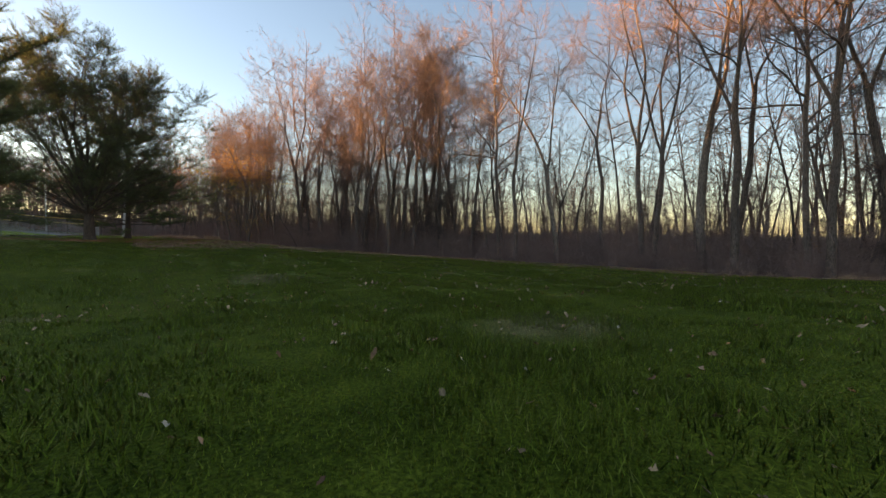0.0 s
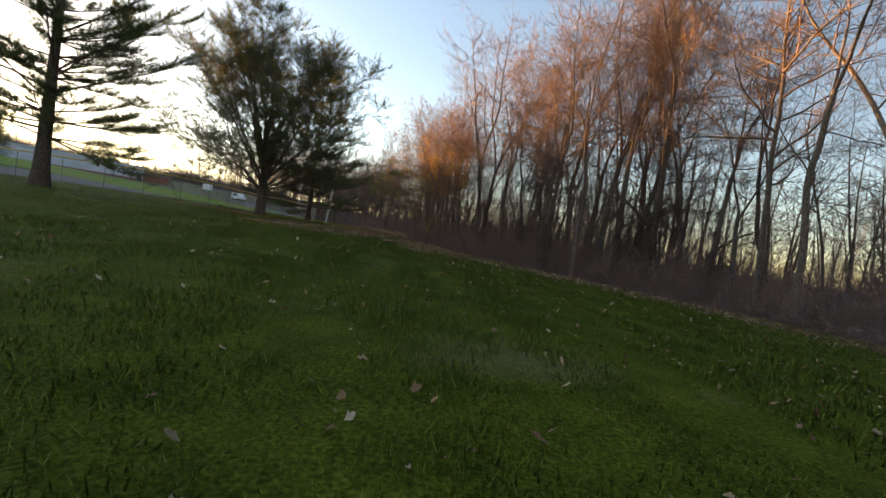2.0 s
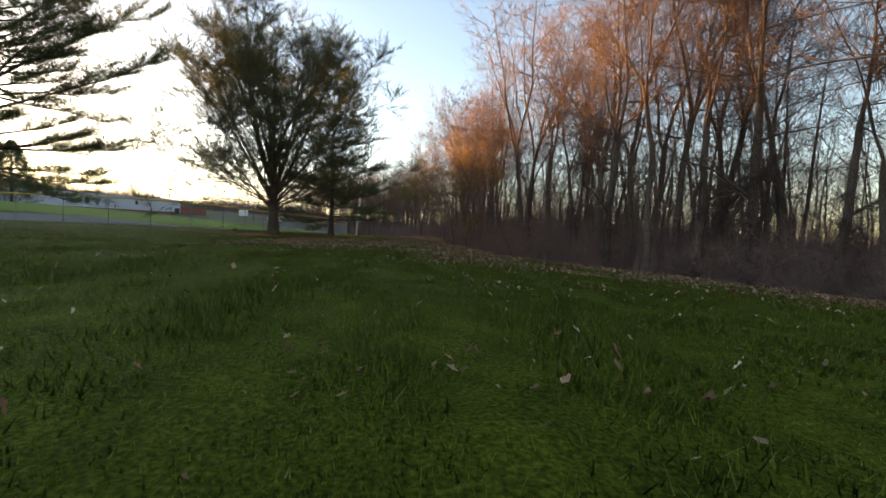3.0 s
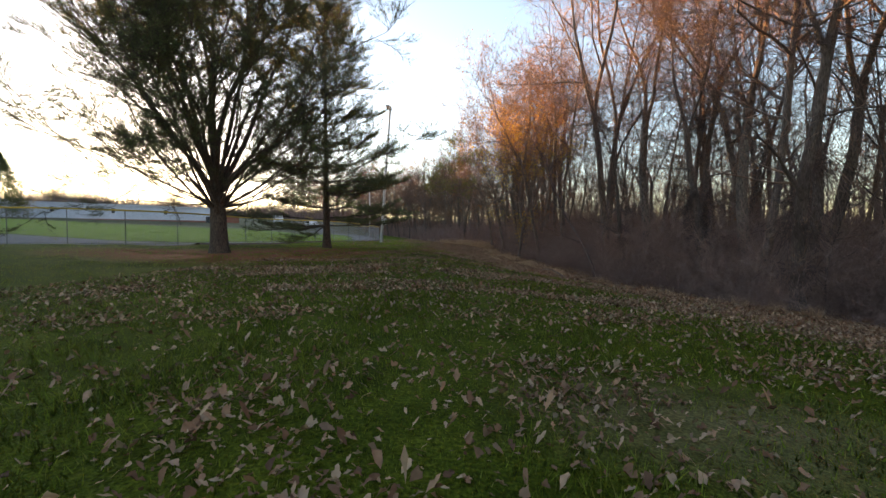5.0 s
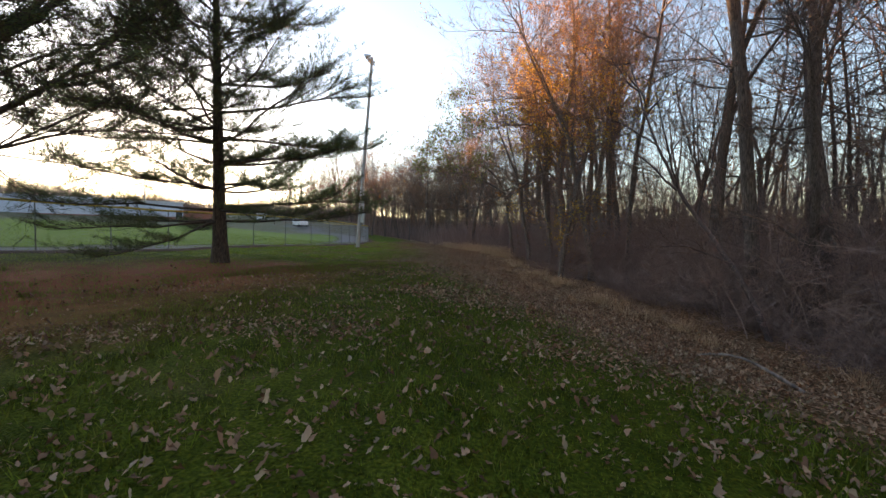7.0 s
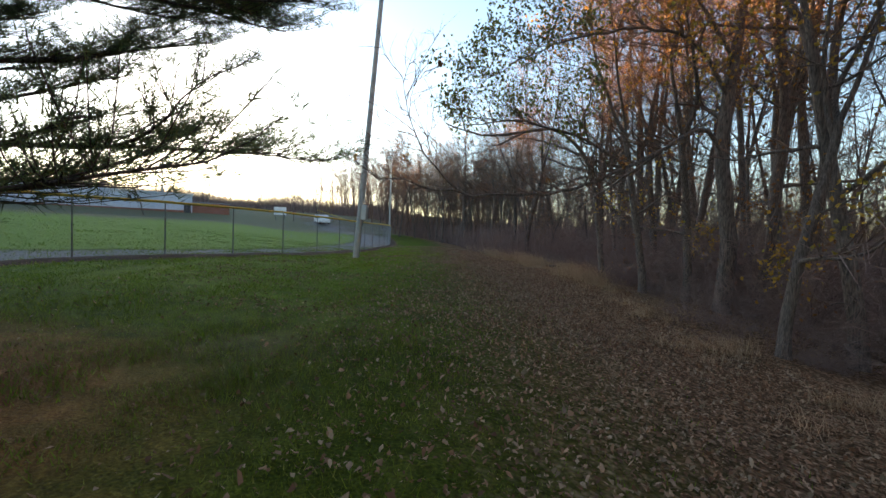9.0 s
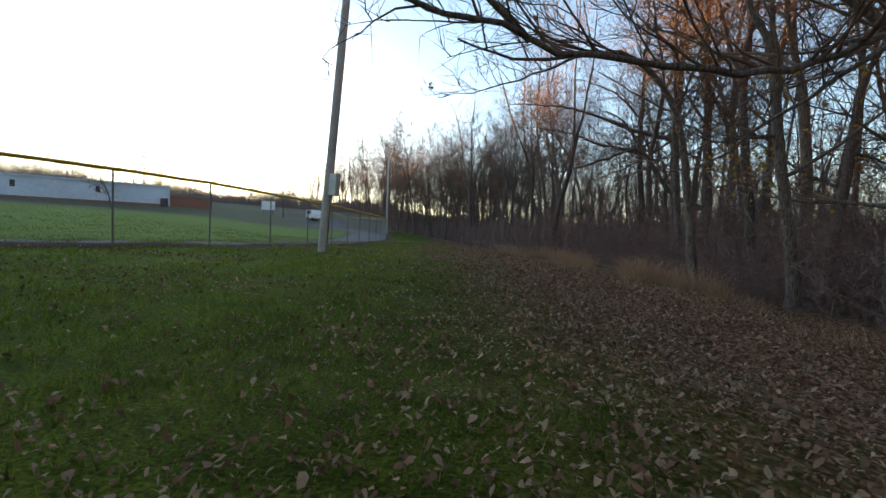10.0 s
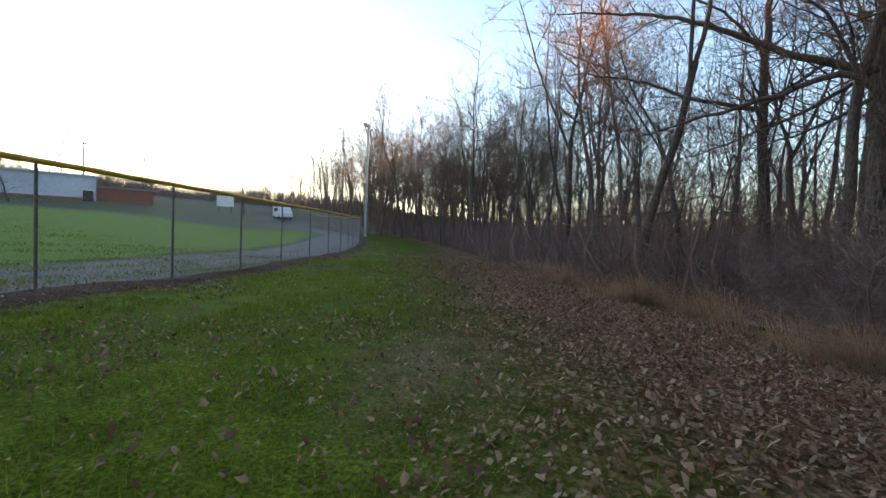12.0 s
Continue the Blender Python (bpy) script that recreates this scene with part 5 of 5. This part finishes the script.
def leaf_density(x, y):
    """Fallen leaves to the square metre."""
    d = x - edge_x(y)
    c = clump(x, y, 91)
    sparse = 3.5 + 14.0 * step01(c - 0.2)
    mid = 75 + 290 * step01(c * 0.95 + 0.12) ** 1.5
    mid = mid * np.interp(y, [-9, -3, 0, 2, 6, 9, 24, 30], [0.02, 0.1, 0.2, 0.5, 0.65, 0.9, 1.2, 0.5])
    mid = mid * (1 - np.interp(y, [5, 10], [1, 0]) * (0.4 + 0.5 * step01((0.8 - side_of_path(x, y)) / 3.0)))
    edge = np.interp(y, [-20, -8, 0, 7, 12, 15, 20, 32, 42, 50, 62], [2.2, 7.6, 8.8, 9.4, 9.0, 7.0, 6.0, 6.2, 7.6, 7.2, 5.4])
    strip = np.interp(y, [-20, -8, 6, 14, 24, 30], [40, 110, 150, 190, 260, 380]) * (0.25 * step01((d + edge + 1.5) / 2.5) + 0.75 * step01((d + edge - 0.6) / 3.2)) * (d < 1.5)
    mid = np.where(y > 26, np.maximum(mid * 1.05 * step01((d + edge + 8.5) / 7), 5.0), mid)
    for px, py, rx, ry in LEAF_PILES:
        mid = mid + 300 * np.exp(-((x - px) / rx) ** 2 - ((y - py) / ry) ** 2) * (0.45 + 0.8 * step01(c + 0.5))
    under = np.maximum.reduce([np.clip(1.5 - np.hypot((x - px - 1.5) / 6.0, (y - py + 0.5) / 4.6), 0, 1) for px, py in PINES[:2]])
    mid = mid * (1 - 0.85 * under)
    return np.where(y < -9, sparse, np.maximum(mid, sparse * 0.6)) + strip


def leaf_pieces(x, y, rng, size, simple_shape=False):
    """Dry curled leaves lying on the ground: lobed outline of ten triangles each."""
    m = len(x)
    z = ground(x, y) + relief(x, y)
    a = rng.uniform(0, 6.28, m)
    tip = rng.normal(0, 0.5, (m, 2))
    curl = rng.uniform(0.2, 1.9, m)
    prof = np.array([(0, -0.1), (0.2, 0.14), (0.19, 0.32), (0.34, 0.52), (0.24, 0.72), (0, 1.0), (-0.24, 0.72), (-0.34, 0.52), (-0.19, 0.32), (-0.2, 0.14)])
    if simple_shape:
        prof = np.array([(0, -0.05), (0.34, 0.22), (0.24, 0.66), (0.05, 1.0), (-0.3, 0.58), (-0.26, 0.2)])
    wob = 1 + rng.normal(0, 0.2, (m, len(prof)))
    px, py = prof[:, 0][None] * wob * (size * rng.uniform(0.55, 1.3, m))[:, None], (prof[:, 1][None] * (1 + rng.normal(0, 0.08, (m, len(prof)))) - 0.45) * size[:, None]
    pz = curl[:, None] * (np.abs(prof[:, 0][None]) * 1.3 + (prof[:, 1][None] - 0.45) ** 2 * 0.9) * size[:, None] + tip[:, :1] * px + tip[:, 1:] * py
    pz = pz - pz.min(1, keepdims=True) + rng.uniform(0.005, 0.035, (m, 1))
    vx = x[:, None] + px * np.cos(a)[:, None] - py * np.sin(a)[:, None]
    vy = y[:, None] + px * np.sin(a)[:, None] + py * np.cos(a)[:, None]
    v = np.stack([vx, vy, z[:, None] + pz], -1)
    fan = np.array([(0, 1, 9), (1, 2, 9), (2, 8, 9), (2, 3, 4), (2, 4, 8), (8, 4, 6), (8, 6, 7), (4, 5, 6)])
    if simple_shape:
        fan = np.array([(0, 1, 5), (1, 2, 5), (2, 4, 5), (2, 3, 4)])
    b = np.arange(m)[:, None, None] * len(prof)
    return v.reshape(-1, 3), (b + fan[None]).reshape(-1, 3)


def scatter(rng, density, x0, x1, y0, y1, most):
    area = (x1 - x0) * (y1 - y0)
    n = int(area * most)
    x, y = rng.uniform(x0, x1, n), rng.uniform(y0, y1, n)
    keep = rng.random(n) * most < density(x, y)
    return x[keep], y[keep]


def leaf_drift():
    """Low dark drift of old leaves and soil caught along the foot of the fence."""
    rng = np.random.default_rng(99)
    way = FENCE_FINE[(FENCE_FINE[:, 1] > 29) & (FENCE_FINE[:, 1] < 92)]
    tang = unit(np.gradient(way, axis=0))
    out = np.stack([tang[:, 1], -tang[:, 0]], 1)
    rows = []
    for off, up in ((-0.05, -0.02), (0.1, 0.08), (0.3, 0.11), (0.52, 0.06), (0.78, -0.03)):
        p = way + out * (off + rng.normal(0, 0.05, len(way)))[:, None]
        rows.append(np.column_stack([p, ground(p[:, 0], p[:, 1]) + relief(p[:, 0], p[:, 1]) + up + rng.normal(0, 0.01, len(way))]))
    v = np.stack(rows, 1).reshape(-1, 3)
    i = np.arange(len(way) * 5).reshape(-1, 5)
    f = np.stack([i[:-1, :-1].ravel(), i[:-1, 1:].ravel(), i[1:, 1:].ravel(), i[1:, :-1].ravel()], 1)
    soil = simple("drift_soil", (0.035, 0.024, 0.018), (0.15, 0.1, 0.07), 22, 0.95, b=0.9, dist=0.04)
    tagged(new("leaf_drift", mesh_from("leaf_drift", v, f, soil, True)), "dark drift of old leaves along the fence foot", "leaves", kind="stuff")


leaf_drift()


def fallen_leaves():
    rng = np.random.default_rng(101)
    xs, ys = [], []
    for y0 in range(-26, 72, 2):
        cx = float(np.interp(y0 + 1, PATH_XY[:, 1], PATH_XY[:, 0]))
        most = 640.0
        x, y = scatter(rng, leaf_density, cx - 9, min(cx + 11, float(edge_x(y0)) + 1.5), y0, y0 + 2, most)
        xs.append(x)
        ys.append(y)
    x, y = np.concatenate(xs), np.concatenate(ys)
    fx, fy = [], []
    for px, py in FENCE_FINE:
        if 30 < py < 76:
            n = rng.poisson(60)
            fx.append(px + rng.normal(0.4, 0.22, n))
            fy.append(py + rng.uniform(-0.3, 0.3, n))
    x, y = np.concatenate([x, *fx]), np.concatenate([y, *fy])
    size = (0.036 + 0.072 * rng.random(len(x)) ** 1.6) * np.interp(y, [-6, 0, 10, 20, 32, 44], [0.72, 0.86, 0.82, 0.7, 0.54, 0.6])
    far = np.abs(side_of_path(x, y)) > 4.5
    for near, plain, label in (((y < 24) & ~far, False, "dry curled brown oak leaves scattered over the grass"), ((y < 24) & far, True, "dry brown leaves strewn at the sides of the lawn"),
                               (y >= 24, True, "dense carpet of small dry brown leaves beside the woods")):
        v, fc = leaf_pieces(x[near], y[near], rng, size[near], plain)
        tagged(new("leaf_litter", mesh_from("leaf_litter", v, fc, DRY_LEAF, True)), label, "leaves", kind="stuff")


fallen_leaves()


def grass_blades():
    rng = np.random.default_rng(111)
    n = 860000
    u = rng.random(n)
    s = np.concatenate([[0], np.cumsum(np.linalg.norm(np.diff(PATH_XY, axis=0), axis=1))])
    px, py = np.interp(u * s[-1], s, PATH_XY[:, 0]), np.interp(u * s[-1], s, PATH_XY[:, 1])
    x, y = px + rng.normal(0, 1, n) * rng.choice([2.4, 4.5, 8.0, 11.0], n), py + rng.normal(0, 1.0, n)
    d = x - edge_x(y)
    keep = (rng.random(n) > np.clip(leaf_density(x, y) / 420, 0, 0.93)) & (d < -1.5) & (clump(x, y, 92, 3.0) > rng.normal(-0.5, 0.5, n))
    x, y = x[keep], y[keep]
    m = len(x)
    h = rng.uniform(0.03, 0.085, m) * (0.8 + 0.45 * clump(x, y, 93, 2.0))
    h = np.clip(h, 0.02, 0.12)
    a = rng.uniform(0, 6.28, m)
    w = rng.uniform(0.003, 0.006, m) * (1 + np.abs(side_of_path(x, y)) / 5)
    lean = rng.normal(0, 0.45, (m, 2)) * h[:, None]
    z = ground(x, y) + relief(x, y) - 0.01
    b0 = np.stack([x - w * np.cos(a), y - w * np.sin(a), z], 1)
    b1 = np.stack([x + w * np.cos(a), y + w * np.sin(a), z], 1)
    tip = np.stack([x + lean[:, 0], y + lean[:, 1], z + h + 0.01], 1)
    v = np.stack([b0, b1, tip], 1).reshape(-1, 3)
    lush = (y + rng.normal(0, 2.5, m) > 34) & (x - edge_x(y) + rng.normal(0, 1.0, m) < np.interp(y, [38, 48], [-7.5, -5.5]))
    for pick, blade, label in ((~lush, BLADE, "short mown grass blades of the lawn"), (lush, BLADE_LUSH, "brighter short mown grass beside the fence")):
        q = v.reshape(-1, 3, 3)[pick].reshape(-1, 3)
        tagged(new("grass", mesh_from("grass", q, np.arange(len(q)).reshape(-1, 3), blade)), label, "grass", kind="stuff")


grass_blades()


def dry_grass():
    """Tussocks of dead grass along the foot of the woods."""
    rng = np.random.default_rng(121)
    n = 1500
    y = np.concatenate([rng.uniform(46, 84, 900), rng.uniform(-30, 46, 600)])
    d = np.where(y > 46, rng.normal(np.interp(y, [46, 56, 61, 72, 84], [0.5, 0.9, 1.2, 1.7, 2.0]), 0.6, n) + 0.6 * clump(y, y * 0.3, 123, 0.8), rng.normal(0.5, 0.6, n))
    x = edge_x(y) + d
    per = 30
    k = np.repeat(np.arange(n), per)
    tall = (np.where(y > 46, rng.uniform(0.25, 0.75, n), rng.uniform(0.1, 0.35, n)) * (0.12 + 1.15 * step01(clump(x, y, 122, 1.6) + 0.35)))[k] * rng.uniform(0.5, 1.2, len(k))
    bx, by = x[k] + rng.normal(0, 0.13, len(k)), y[k] + rng.normal(0, 0.13, len(k))
    out = rng.normal(0, 0.75, (len(k), 2))
    w = 0.006
    z = ground(bx, by) + relief(bx, by) - 0.02
    b0 = np.stack([bx - w, by, z], 1)
    b1 = np.stack([bx + w, by + w, z], 1)
    m0 = np.stack([bx - w * 0.6 + out[:, 0] * tall * 0.5, by + out[:, 1] * tall * 0.5, z + tall * 0.8], 1)
    m1 = m0 + np.array([w * 1.2, w, 0])
    tip = np.stack([bx + out[:, 0] * tall * 1.7, by + out[:, 1] * tall * 1.7, z + tall * rng.uniform(0.7, 1.1, len(k))], 1)
    v = np.stack([b0, b1, m1, m0, tip], 1).reshape(-1, 3)
    b = np.arange(len(k))[:, None] * 5
    f3 = np.concatenate([b + [0, 1, 2], b + [0, 2, 3], b + [3, 2, 4]], 1).reshape(-1, 3)
    tagged(new("dry_grass", mesh_from("dry_grass", v, f3, STRAW)), "tan tussocks of dead grass along the foot of the woods", "grass", kind="stuff")


dry_grass()


def single_leaves():
    """Larger leaves that lie singly on the open lawn, pieces of the ground."""
    rng = np.random.default_rng(131)
    lawn = bpy.data.objects["ground"]
    shapes = []
    for k in range(6):
        v, fc = leaf_pieces(np.zeros(1), np.zeros(1), rng, np.array([0.1]))
        v[:, 2] -= gz(0, 0) + float(relief(np.float64(0), np.float64(0)))
        shapes.append(mesh_from("fallen_leaf", v, fc, LEAF_SINGLE))
    for k in range(280):
        y = rng.uniform(-24, -2)
        x = float(np.interp(y, PATH_XY[:, 1], PATH_XY[:, 0])) + rng.normal(0, 3.2)
        o = part("fallen_leaf", shapes[k % 6], lawn)
        o.matrix_local = pose(x, y, gz(x, y) + float(relief(x, y)) + 0.015, 0, 0, rng.uniform(0, 360)) @ Matrix.Scale(rng.uniform(0.3, 0.65), 4)


def single_leaf_material():
    m, n, l, p = mat("single_leaf", 0.7)
    oi = n.new("ShaderNodeObjectInfo")
    c = ramp(n, l, oi.outputs["Random"], [(0, (0.12, 0.07, 0.045)), (0.3, (0.3, 0.2, 0.12)), (0.6, (0.46, 0.38, 0.28)), (0.8, (0.36, 0.17, 0.08)), (1, (0.5, 0.44, 0.34))])
    f = noise_tex(n, l, 30, 3)
    c = mixc(n, l, 0.6, c, ramp(n, l, f, [(0.3, (0.7, 0.7, 0.7)), (0.7, (1.15, 1.15, 1.15))]), "MULTIPLY")
    l.new(c, p.inputs["Base Color"])
    return m


LEAF_SINGLE = single_leaf_material()
single_leaves()
